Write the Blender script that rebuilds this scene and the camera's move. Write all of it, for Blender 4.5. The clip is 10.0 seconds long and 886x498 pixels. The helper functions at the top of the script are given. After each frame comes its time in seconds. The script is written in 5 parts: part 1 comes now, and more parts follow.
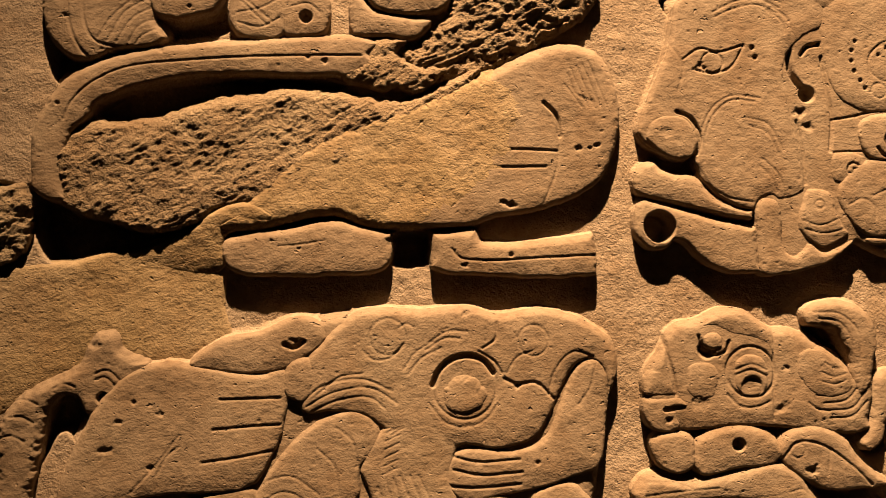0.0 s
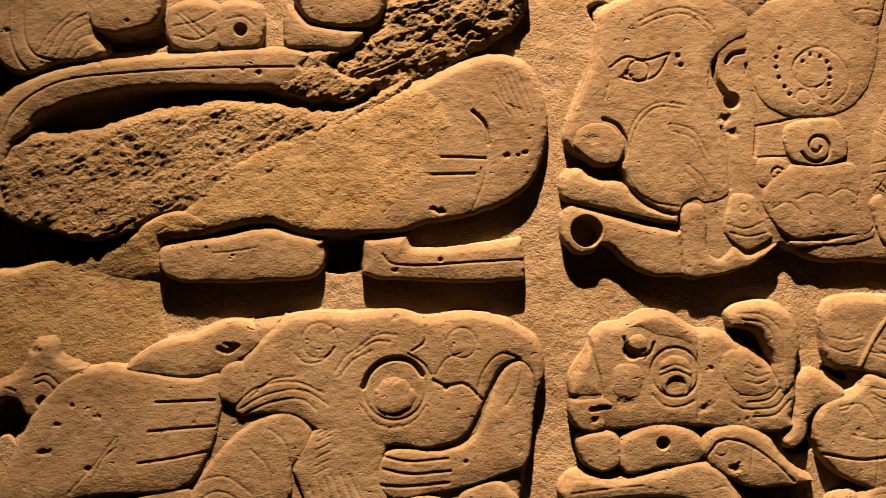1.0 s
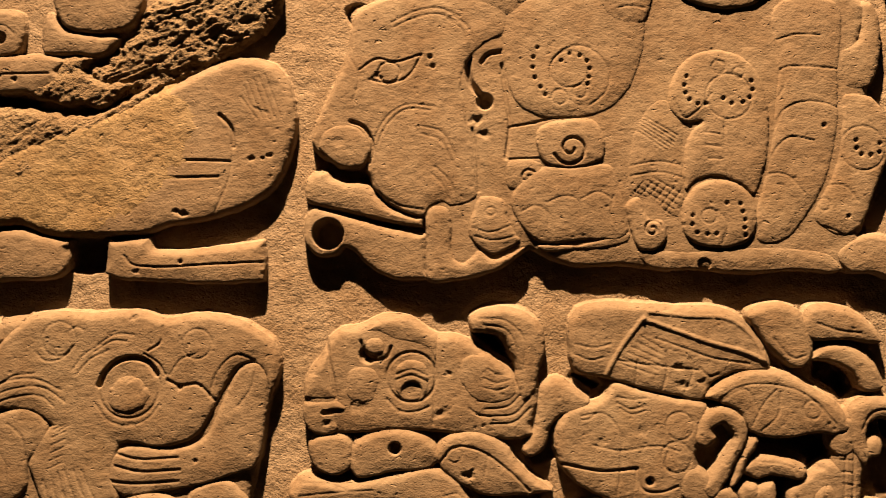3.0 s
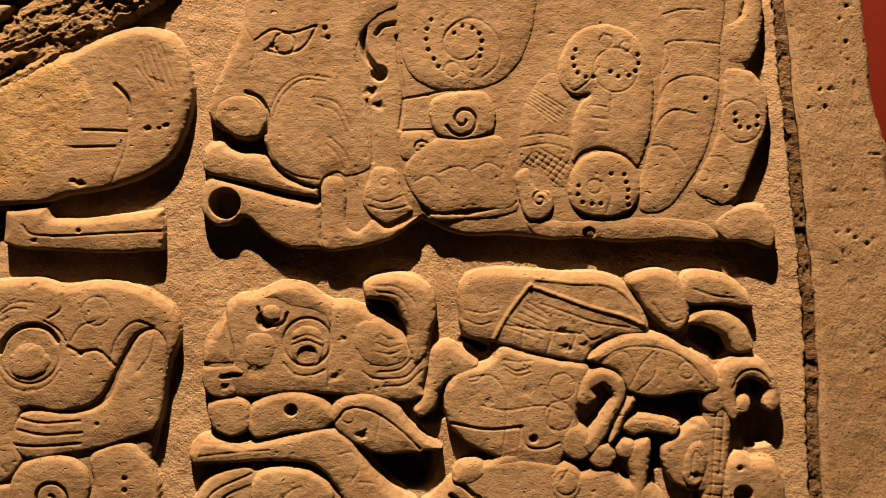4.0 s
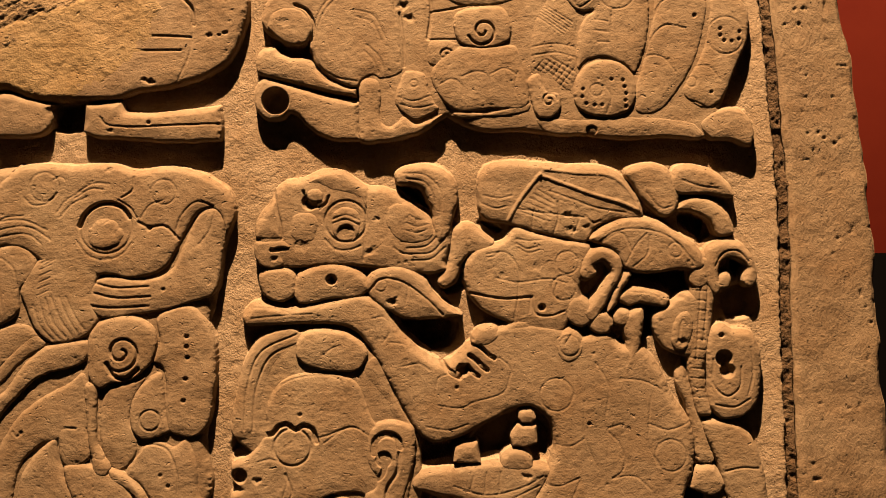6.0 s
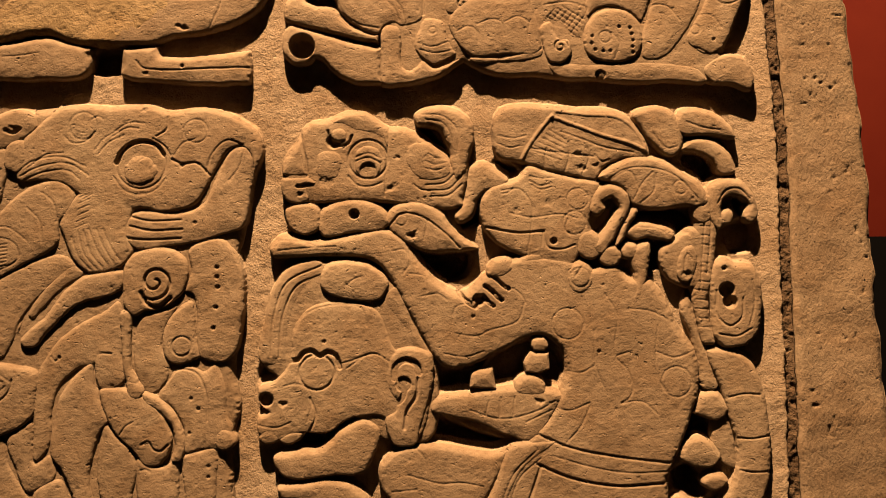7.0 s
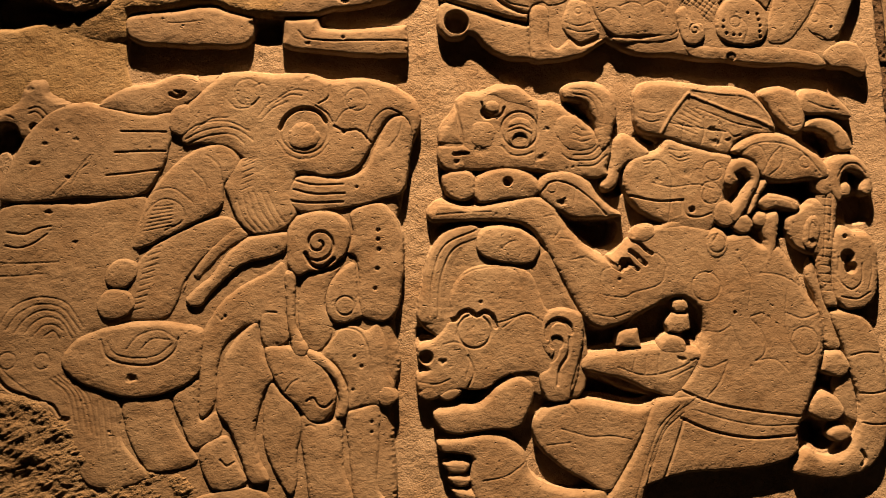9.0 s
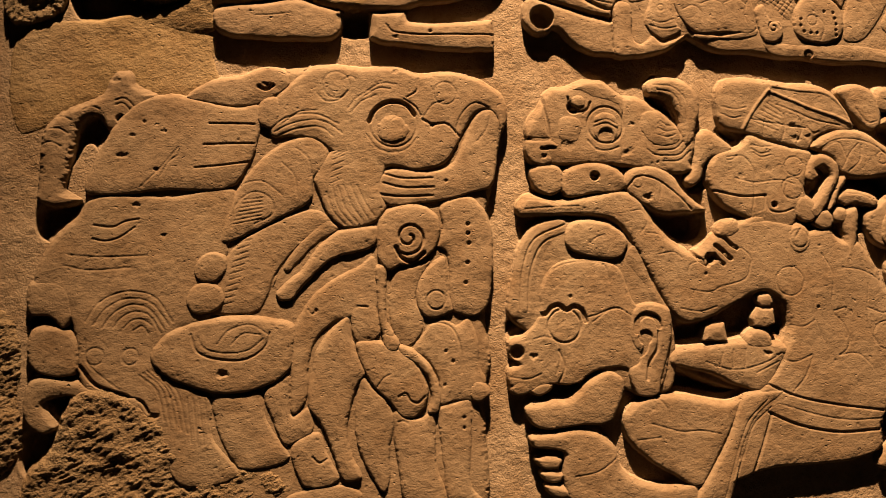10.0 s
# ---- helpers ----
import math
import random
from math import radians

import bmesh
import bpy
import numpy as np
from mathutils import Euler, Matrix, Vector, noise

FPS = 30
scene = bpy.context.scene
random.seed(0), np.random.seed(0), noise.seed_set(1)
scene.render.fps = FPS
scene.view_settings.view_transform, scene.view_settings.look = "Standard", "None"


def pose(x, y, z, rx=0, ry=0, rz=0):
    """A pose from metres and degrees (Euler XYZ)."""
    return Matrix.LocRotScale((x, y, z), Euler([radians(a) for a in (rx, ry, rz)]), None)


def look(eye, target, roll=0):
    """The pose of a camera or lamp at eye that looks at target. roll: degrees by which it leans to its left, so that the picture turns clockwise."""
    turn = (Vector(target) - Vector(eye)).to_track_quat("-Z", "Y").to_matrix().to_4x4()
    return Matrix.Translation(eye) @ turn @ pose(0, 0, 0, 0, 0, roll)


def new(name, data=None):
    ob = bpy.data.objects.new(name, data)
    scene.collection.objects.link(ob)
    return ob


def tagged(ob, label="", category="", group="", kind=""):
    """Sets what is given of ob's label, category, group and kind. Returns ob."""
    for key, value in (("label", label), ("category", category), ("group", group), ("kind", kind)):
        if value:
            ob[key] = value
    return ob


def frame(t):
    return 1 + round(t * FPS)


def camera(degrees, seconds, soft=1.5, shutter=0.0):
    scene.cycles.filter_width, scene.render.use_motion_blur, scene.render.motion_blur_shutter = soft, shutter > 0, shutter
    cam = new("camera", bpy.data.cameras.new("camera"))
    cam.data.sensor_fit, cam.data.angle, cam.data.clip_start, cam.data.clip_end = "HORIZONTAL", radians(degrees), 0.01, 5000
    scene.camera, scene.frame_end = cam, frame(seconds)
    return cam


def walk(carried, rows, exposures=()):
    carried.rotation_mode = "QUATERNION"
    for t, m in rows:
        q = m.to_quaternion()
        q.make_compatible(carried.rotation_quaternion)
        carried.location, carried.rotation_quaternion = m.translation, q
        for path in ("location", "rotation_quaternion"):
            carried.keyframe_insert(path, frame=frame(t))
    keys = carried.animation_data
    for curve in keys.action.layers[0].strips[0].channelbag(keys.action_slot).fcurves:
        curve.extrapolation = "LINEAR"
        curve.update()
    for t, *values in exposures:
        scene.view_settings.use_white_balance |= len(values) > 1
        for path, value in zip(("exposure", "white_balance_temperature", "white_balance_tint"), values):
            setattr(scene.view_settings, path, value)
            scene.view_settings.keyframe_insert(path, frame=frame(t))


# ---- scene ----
cam = camera(56.0, 10.0, soft=0.9, shutter=0.3)
EXPO = 0.0


def eye(x, y, z, yaw, pitch, roll):
    """A camera pose that faces the slab (+y), turned left by yaw, up by pitch, leaning left by roll."""
    return Matrix.Translation((x, y, z)) @ pose(0, 0, 0, 0, 0, yaw) @ pose(0, 0, 0, 90 + pitch) @ pose(0, 0, 0, 0, 0, roll)


walk(cam, [
    (0, eye(-0.3929, -0.8716, 0.1191, -4.736, 6.421, -1.614)),
    (0.5, eye(-0.3538, -0.8974, 0.1203, -4.574, 6.302, -1.851)),
    (1, eye(-0.3128, -0.9039, 0.1218, -4.296, 6.304, -1.956)),
    (1.5, eye(-0.2262, -0.9147, 0.1245, -3.598, 6.108, -1.690)),
    (2, eye(-0.1231, -0.9046, 0.1218, -2.278, 6.125, -1.205)),
    (2.5, eye(-0.0313, -0.9112, 0.1218, -0.589, 6.164, -1.224)),
    (3, eye(0.0587, -0.9151, 0.1187, 0.930, 6.216, -1.014)),
    (3.2, eye(0.1008, -0.9101, 0.1111, 1.546, 6.581, -0.880)),
    (4.3, eye(0.1402, -0.9698, 0.1450, -2.198, 1.660, -1.280)),
    (4.5, eye(0.1429, -0.9835, 0.1281, -1.977, 1.681, -1.183)),
    (5, eye(0.1489, -1.0185, 0.0790, -1.415, 2.077, -0.866)),
    (5.2, eye(0.1371, -1.0334, 0.0553, -1.149, 2.513, -0.787)),
    (6.3, eye(0.1018, -1.0977, -0.0326, -1.434, 2.932, -0.636)),
    (6.5, eye(0.0969, -1.1082, -0.0493, -1.295, 3.082, -0.538)),
    (7, eye(0.0827, -1.1344, -0.1250, -1.326, 3.999, -0.552)),
    (7.5, eye(0.0360, -1.1454, -0.1738, -1.923, 4.680, -0.626)),
    (8, eye(-0.0560, -1.1575, -0.1887, -3.129, 4.975, -0.524)),
    (8.5, eye(-0.1482, -1.1791, -0.1965, -4.502, 5.110, -0.500)),
    (9, eye(-0.2236, -1.1680, -0.2044, -5.726, 5.343, -0.467)),
    (9.5, eye(-0.2976, -1.1540, -0.2186, -6.296, 5.899, -0.418)),
    (10, eye(-0.3862, -1.1377, -0.2348, -7.641, 6.531, -0.708)),
], exposures=[(0, EXPO - 0.03, 6250, 11), (2, EXPO - 0.12, 6300, 11), (5, EXPO - 0.17, 6600, 12), (7, EXPO - 0.03, 6750, 14), (10, EXPO - 0.03, 6700, 14)])

# ---- light: one warm museum spotlight from above, a dim warm room ----
world = bpy.data.worlds.new("dim_gallery")
world.use_nodes = True
world.node_tree.nodes["Background"].inputs[0].default_value = (1.0, 0.26, 0.08, 1)
world.node_tree.nodes["Background"].inputs[1].default_value = 0.002
scene.world = world


def spot(place, target, watts, size, angle, blend, colour):
    data = bpy.data.lights.new("gallery_spotlight", "SPOT")
    data.energy, data.shadow_soft_size, data.spot_size, data.spot_blend, data.color = watts, size, radians(angle), blend, colour
    ob = new("gallery_spotlight", data)
    ob.matrix_world = look(place, target)
    return ob


spot((-0.40, -1.43, 4.50), (0.28, 0, -0.33), 7600, 0.03, 34, 1.0, (1.0, 0.655, 0.37))
spot((1.5, 0.2, 3.6), (1.5, 1.55, 0.5), 420, 0.05, 50, 0.8, (1.0, 0.66, 0.38))

# ---- materials ----


def node(tree, kind, **inputs):
    n = tree.nodes.new(kind)
    for key, value in inputs.items():
        n.inputs[key.replace("_", " ")].default_value = value
    return n


def noise_tex(tree, coord, scale, detail=4.0, rough=0.6):
    n = node(tree, "ShaderNodeTexNoise", Scale=scale, Detail=detail, Roughness=rough)
    tree.links.new(coord, n.inputs["Vector"])
    return n.outputs["Fac"]


def ramp(tree, fac, *stops):
    n = tree.nodes.new("ShaderNodeValToRGB")
    while len(n.color_ramp.elements) < len(stops):
        n.color_ramp.elements.new(0.5)
    for e, (at, c) in zip(n.color_ramp.elements, stops):
        e.position, e.color = at, (*c, 1) if len(c) == 3 else c
    tree.links.new(fac, n.inputs["Fac"])
    return n.outputs["Color"]


def mixed(tree, kind, fac, a, b):
    n = tree.nodes.new("ShaderNodeMix")
    n.data_type, n.blend_type = "RGBA", kind
    for socket, value in ((n.inputs[0], fac), (n.inputs[6], a), (n.inputs[7], b)):
        if isinstance(value, (int, float)):
            socket.default_value = value
        elif isinstance(value, tuple):
            socket.default_value = (*value, 1)
        else:
            tree.links.new(value, socket)
    return n.outputs[2]


def maths(tree, kind, a, b):
    n = tree.nodes.new("ShaderNodeMath")
    n.operation = kind
    for socket, value in zip(n.inputs, (a, b)):
        if isinstance(value, (int, float)):
            socket.default_value = value
        else:
            tree.links.new(value, socket)
    return n.outputs[0]


def stone(name, dark, mid, light, grain, pits, streak=1.0, rough=0.9):
    """Limestone: mottled colour, grit and open pores. grain, pits: the relief's depth in millimetres."""
    m = bpy.data.materials.new(name)
    m.use_nodes = True
    t = m.node_tree
    shader = t.nodes["Principled BSDF"]
    coord = t.nodes.new("ShaderNodeTexCoord").outputs["Object"]
    broad = noise_tex(t, coord, 7.0, 5.0, 0.62)
    along = t.nodes.new("ShaderNodeMapping")  # tooling and wear run level along the face
    along.inputs["Scale"].default_value = (streak, 1.0, 1.0)
    t.links.new(coord, along.inputs["Vector"])
    fine = noise_tex(t, along.outputs["Vector"], 160.0, 4.0, 0.65)
    colour = ramp(t, broad, (0.3, dark), (0.5, mid), (0.72, light))
    speck = ramp(t, fine, (0.28, (0.68, 0.64, 0.6)), (0.5, (1, 1, 1)), (0.8, (1.1, 1.08, 1.05)))
    colour = mixed(t, "MULTIPLY", 0.75, colour, speck)
    stain = ramp(t, noise_tex(t, coord, 16.0, 6.0, 0.7), (0.35, (0.72, 0.62, 0.5)), (0.55, (1, 1, 1)))
    colour = mixed(t, "MULTIPLY", 0.6, colour, stain)
    t.links.new(colour, shader.inputs["Base Color"])
    shader.inputs["Roughness"].default_value = rough
    shader.inputs["Specular IOR Level"].default_value = 0.2
    warp = mixed(t, "LINEAR_LIGHT", 0.006, along.outputs["Vector"], noise_colour(t, coord, 90.0))
    pores = None
    for scale, size in ((70.0, 0.16), (165.0, 0.22)):  # open pores of two sizes, in patches
        pore = t.nodes.new("ShaderNodeTexVoronoi")
        pore.inputs["Scale"].default_value = scale
        t.links.new(warp, pore.inputs["Vector"])
        patch = ramp(t, noise_tex(t, coord, scale * 0.33, 3.0), (0.40, (0, 0, 0)), (0.60, (1, 1, 1)))
        edge = maths(t, "MULTIPLY", patch, size)
        deep = maths(t, "MAXIMUM", maths(t, "SUBTRACT", 1.0, maths(t, "DIVIDE", pore.outputs["Distance"], maths(t, "MAXIMUM", edge, 0.01))), 0.0)
        deep = maths(t, "MULTIPLY", maths(t, "MINIMUM", maths(t, "MULTIPLY", deep, 1.6), 1.0), 70.0 / scale)
        pores = deep if pores is None else maths(t, "ADD", pores, deep)
    grit = maths(t, "ADD", maths(t, "MULTIPLY", fine, grain), maths(t, "MULTIPLY", noise_tex(t, coord, 420.0, 2.0), grain * 0.5))
    grit = maths(t, "ADD", grit, maths(t, "MULTIPLY", noise_tex(t, along.outputs["Vector"], 62.0, 3.0), grain * 0.5))
    height = maths(t, "SUBTRACT", grit, maths(t, "MULTIPLY", pores, pits))
    bump = t.nodes.new("ShaderNodeBump")
    bump.inputs["Strength"].default_value, bump.inputs["Distance"].default_value = 1.0, 0.001
    t.links.new(height, bump.inputs["Height"])
    t.links.new(bump.outputs["Normal"], shader.inputs["Normal"])
    return m


def noise_colour(tree, coord, scale):
    n = node(tree, "ShaderNodeTexNoise", Scale=scale, Detail=2.0)
    tree.links.new(coord, n.inputs["Vector"])
    return n.outputs["Color"]


STONE = stone("carved_limestone", (0.132, 0.091, 0.052), (0.164, 0.115, 0.068), (0.191, 0.141, 0.086), 1.0, 2.2, 0.6)
PLAIN = stone("porous_limestone", (0.132, 0.091, 0.052), (0.164, 0.115, 0.068), (0.191, 0.141, 0.086), 1.5, 3.4, 1.7)
GROUND = stone("pecked_limestone", (0.186, 0.133, 0.080), (0.218, 0.159, 0.099), (0.240, 0.179, 0.114), 1.9, 1.5)
BROKEN = stone("broken_limestone", (0.128, 0.087, 0.046), (0.164, 0.114, 0.062), (0.195, 0.145, 0.083), 4.0, 1.2)
FILL = stone("ochre_repair_mortar", (0.159, 0.107, 0.047), (0.196, 0.136, 0.067), (0.222, 0.161, 0.092), 1.5, 2.0, 0.7)
DARK_STONE = stone("dark_limestone", (0.040, 0.023, 0.010), (0.070, 0.043, 0.021), (0.110, 0.073, 0.040), 4.0, 1.5)


def paint(name, a, b, rough):
    m = bpy.data.materials.new(name)
    m.use_nodes = True
    t = m.node_tree
    coord = t.nodes.new("ShaderNodeTexCoord").outputs["Object"]
    t.links.new(ramp(t, noise_tex(t, coord, 3.0, 6.0), (0.35, a), (0.65, b)), t.nodes["Principled BSDF"].inputs["Base Color"])
    t.nodes["Principled BSDF"].inputs["Roughness"].default_value = rough
    bump = t.nodes.new("ShaderNodeBump")
    bump.inputs["Strength"].default_value, bump.inputs["Distance"].default_value = 0.3, 0.001
    t.links.new(noise_tex(t, coord, 300.0), bump.inputs["Height"])
    t.links.new(bump.outputs["Normal"], t.nodes["Principled BSDF"].inputs["Normal"])
    return m


RED = paint("red_gallery_wall", (0.42, 0.035, 0.012), (0.50, 0.05, 0.016), 0.8)
DARK = paint("dark_gallery_floor", (0.004, 0.003, 0.0025), (0.008, 0.006, 0.005), 0.7)

# ---- carving tools: lengths on the slab's face in millimetres, x to the right, z up ----
BED = 0.015  # depth of the pecked background below the slab's face, metres
CELL = 1.08
SUPPORTS = []  # raised blocks that carry other pieces: outline, height
RNG = np.random.default_rng(7)
LATTICE = RNG.random((256, 256))


def value_noise(x, z, size):
    """Smooth noise from -1 to 1 with features of about that size."""
    u, v = x / size + 40.3, z / size + 91.7
    i, j = np.floor(u).astype(int), np.floor(v).astype(int)
    a, b = u - i, v - j
    a, b = a * a * (3 - 2 * a), b * b * (3 - 2 * b)
    g = lambda p, q: LATTICE[p % 256, q % 256]
    return 2 * ((g(i, j) * (1 - a) + g(i + 1, j) * a) * (1 - b) + (g(i, j + 1) * (1 - a) + g(i + 1, j + 1) * a) * b) - 1


def rough_noise(x, z, size, octaves=4):
    return sum(value_noise(x + 31 * k, z - 17 * k, size / 2**k) * 0.55**k for k in range(octaves))


def smooth(points, closed, step=3.0):
    """A curve through the points; a point named twice running is a sharp corner."""
    p = np.array(points, float)
    n = len(p)
    out = []
    for k in range(n if closed else n - 1):
        if closed:
            a, b, c, d = p[k - 1], p[k], p[(k + 1) % n], p[(k + 2) % n]
        else:
            a, b, c, d = p[max(k - 1, 0)], p[k], p[k + 1], p[min(k + 2, n - 1)]
        length = np.hypot(*(c - b))
        if length < 1e-6:
            continue
        if np.hypot(*(b - a)) < 1e-6:
            a = b + (b - c) * 0.01
        if np.hypot(*(d - c)) < 1e-6:
            d = c + (c - b) * 0.01
        la, lc = max(np.hypot(*(b - a)), 1e-6), max(np.hypot(*(d - c)), 1e-6)
        m0 = ((b - a) / la + (c - b) / length) * 0.5 * length if la > 0.02 * length else c - b
        m1 = ((c - b) / length + (d - c) / lc) * 0.5 * length if lc > 0.02 * length else c - b
        s = np.linspace(0, 1, max(2, int(length / step) + 1), endpoint=False)[:, None]
        out.append((2 * s**3 - 3 * s**2 + 1) * b + (s**3 - 2 * s**2 + s) * m0 + (-2 * s**3 + 3 * s**2) * c + (s**3 - s**2) * m1)
    if not closed:
        out.append(p[-1:])
    return np.concatenate(out)


def distance(x, z, line, closed=False):
    """The distance from each place to a line of short pieces."""
    a, b = (line, np.roll(line, -1, 0)) if closed else (line[:-1], line[1:])
    best = np.full(x.shape, 1e9)
    for (ax, az), (bx, bz) in zip(a, b):
        dx, dz = bx - ax, bz - az
        s = np.clip(((x - ax) * dx + (z - az) * dz) / max(dx * dx + dz * dz, 1e-9), 0, 1)
        np.minimum(best, (x - ax - s * dx) ** 2 + (z - az - s * dz) ** 2, out=best)
    return np.sqrt(best)


def inside(x, z, line):
    odd = np.zeros(x.shape, bool)
    for (ax, az), (bx, bz) in zip(line, np.roll(line, -1, 0)):
        if az != bz:
            odd ^= ((az > z) != (bz > z)) & (x < (bx - ax) * (z - az) / (bz - az) + ax)
    return odd


def groove(height, x, z, marks):
    """Cuts strokes, rings and drilled holes into a surface."""
    for kind, width, depth, points in marks:
        if kind in ("stroke", "ring") and depth < 2.5:
            depth *= 0.82
        if kind == "stroke":
            line = smooth(points, False)
            lo, hi = line.min(0) - width * 2, line.max(0) + width * 2
        else:
            line = None
            radius = points[2]
            lo, hi = np.array(points[:2]) - radius - width * 2, np.array(points[:2]) + radius + width * 2
        near = (x > lo[0]) & (x < hi[0]) & (z > lo[1]) & (z < hi[1])
        if not near.any():
            continue
        if kind == "stroke":
            d = distance(x[near], z[near], line)
            cut = np.clip(1 - (d / width) ** 2, 0, 1)
        elif kind == "ring":
            d = np.abs(np.hypot(x[near] - points[0], z[near] - points[1]) - radius)
            cut = np.clip(1 - (d / width) ** 2, 0, 1)
        elif kind == "hole":
            d = np.hypot(x[near] - points[0], z[near] - points[1])
            cut = np.clip((radius + width / 2 - d) / width, 0, 1)
        elif kind == "chip":  # a shallow, ragged loss
            ux, uz = x[near] - points[0], z[near] - points[1]
            d = np.hypot(ux * 0.8, uz * 1.15) / radius + 0.45 * value_noise(x[near], z[near], radius * 0.8) + 0.2 * value_noise(x[near], z[near], 2.5)
            cut = np.clip(1.25 - d, 0, 1) ** 0.8
        else:  # a swelling that stands proud
            d = np.hypot(x[near] - points[0], z[near] - points[1]) / radius
            cut = -(np.clip(1 - d * d, 0, 1) ** 1.5)
        height[near] -= depth * cut
    return height


def stroke(width, depth, *points):
    return ("stroke", width, depth, points)


def ring(width, depth, x, z, radius):
    return ("ring", width, depth, (x, z, radius))


def hole(width, depth, x, z, radius):
    return ("hole", width, depth, (x, z, radius))


def hatch(width, depth, count, a, b, c, d):
    """Straight strokes that pass evenly from the line ab to the line cd."""
    mix = lambda p, q, s: (p[0] + (q[0] - p[0]) * s, p[1] + (q[1] - p[1]) * s)
    return [stroke(width, depth, mix(a, c, k / (count - 1)), mix(b, d, k / (count - 1))) for k in range(count)]


def coil(width, depth, x, z, outer, inner, turns, start):
    """A spiral stroke that winds inwards, from start degrees."""
    steps = int(14 * turns) + 1
    points = []
    for k in range(steps):
        s, a = k / (steps - 1), radians(start) + 2 * math.pi * turns * k / (steps - 1)
        r = outer + (inner - outer) * s
        points.append((x + r * math.cos(a), z + r * math.sin(a)))
    return ("stroke", width, depth, points)


def chip(depth, x, z, radius):
    return ("chip", radius, depth, (x, z, radius))


def boss(height, x, z, radius):
    return ("boss", 1.0, height, (x, z, radius))


def mesh_object(name, verts, faces, material, parent, label=""):
    mesh = bpy.data.meshes.new(name)
    mesh.from_pydata(verts, [], faces)
    mesh.polygons.foreach_set("use_smooth", np.ones(len(mesh.polygons), bool))
    mesh.materials.append(material)
    mesh.update()
    ob = new(name, mesh)
    ob.parent = parent
    if label:
        tagged(ob, label)
    return ob


def carve(name, outline, marks=(), top=15.0, edge=4.2, draft=9.0, rough=0.7, material=None, tilt=(0, 0), base=-3.0, label="", parent=None):
    """A raised piece of the relief: its outline, its height above the background, a rounded edge, sides that spread by
    draft at the foot, strokes cut into it. tilt: how much the height changes per 100 mm to the right and upwards."""
    cell = CELL
    line = smooth(outline, True)
    lo, hi = line.min(0) - 2 * cell, line.max(0) + 2 * cell
    gx, gz = np.arange(lo[0], hi[0], cell), np.arange(lo[1], hi[1], cell)
    x, z = np.meshgrid(gx, gz, indexing="ij")
    far = distance(x, z, line, True) + 1e-4
    sd = np.where(inside(x, z, line), far, -far)
    sd += (0.8 * value_noise(x, z, 9.0) + 0.5 * value_noise(x, z, 4.0)) * min(2.0, rough) + 0.7
    sd = np.where(np.abs(sd) < 0.02, 0.02, sd)
    mx, mz = line.mean(0)
    if any(inside(np.array([mx]), np.array([mz]), b)[0] for b, _ in SUPPORTS):
        edge *= 0.7  # low steps between the parts of one block

    dx, dz = np.gradient(sd, cell)

    def face(px, pz, depth):
        gi = np.clip(((px - lo[0]) / cell).round().astype(int), 0, len(gx) - 1)
        gj = np.clip(((pz - lo[1]) / cell).round().astype(int), 0, len(gz) - 1)
        up = -dz[gi, gj] / np.maximum(np.hypot(dx[gi, gj], dz[gi, gj]), 1e-6)
        flank = np.clip(1 - np.abs(up) * 1.2, 0, 1)
        s = np.clip(depth / (edge * (1 + 1.3 * np.clip(up, 0, 1) + 0.9 * flank - 0.3 * np.clip(-up, 0, 1))), 0, 1)  # upper edges are worn rounder
        y = top + tilt[0] * (px - mx) / 100 + tilt[1] * (pz - mz) / 100
        worn = np.clip(up * 1.5 + 0.4 * flank, 0, 1)
        curve = (1 - worn) * (1 - np.sqrt(1 - (1 - s) ** 2)) + worn * (1 - s) ** 1.7
        y = y - edge * (0.6 + 0.9 * np.clip(up, 0, 1) + 0.5 * flank) * curve
        y = y + rough * (0.8 * rough_noise(px, pz, 34.0, 3) + 0.22 * rough_noise(px, pz, 7.0, 2))
        y = y - 2.0 * (1 - np.clip(depth / 20, 0, 1)) ** 2  # faces swell a little towards their middle
        if rough > 1.5:  # broken stone: splintered ledges
            u, v = 0.9 * px + 0.42 * pz, 0.9 * pz - 0.42 * px
            warp = 5.0 * rough_noise(px, pz, 18.0, 2)
            ledge = (v + warp + 4.0 * rough_noise(u, v, 40.0, 2)) / 9.0
            ledge = ledge - np.floor(ledge)  # splintered steps along the bedding
            y = y + rough * (0.8 * rough_noise(px, pz, 30.0, 3) + 0.7 * np.minimum(ledge, (1 - ledge) * 4) * (0.5 + rough_noise(u * 0.7, v, 15.0, 2)))
            y = y + rough * (0.42 * rough_noise(u * 0.5, v, 10.0, 3) + 0.3 * rough_noise(u * 0.7, v, 3.6, 2))
        return groove(y, px, pz, marks)

    # small losses scattered over the face
    dice = np.random.default_rng(int(abs(line.sum())) % 99991)
    span = hi - lo
    losses = [chip(dice.uniform(0.3, 0.8), *(lo + dice.random(2) * span), dice.uniform(0.9, 2.0)) for _ in range(int(span[0] * span[1] / 900))]
    marks = [*marks, *losses]

    ins = sd > 0
    number = np.full(x.shape, -1)
    number[ins] = np.arange(ins.sum())
    px, pz, pd = [x[ins]], [z[ins]], [sd[ins]]
    count = ins.sum()
    cuts = []
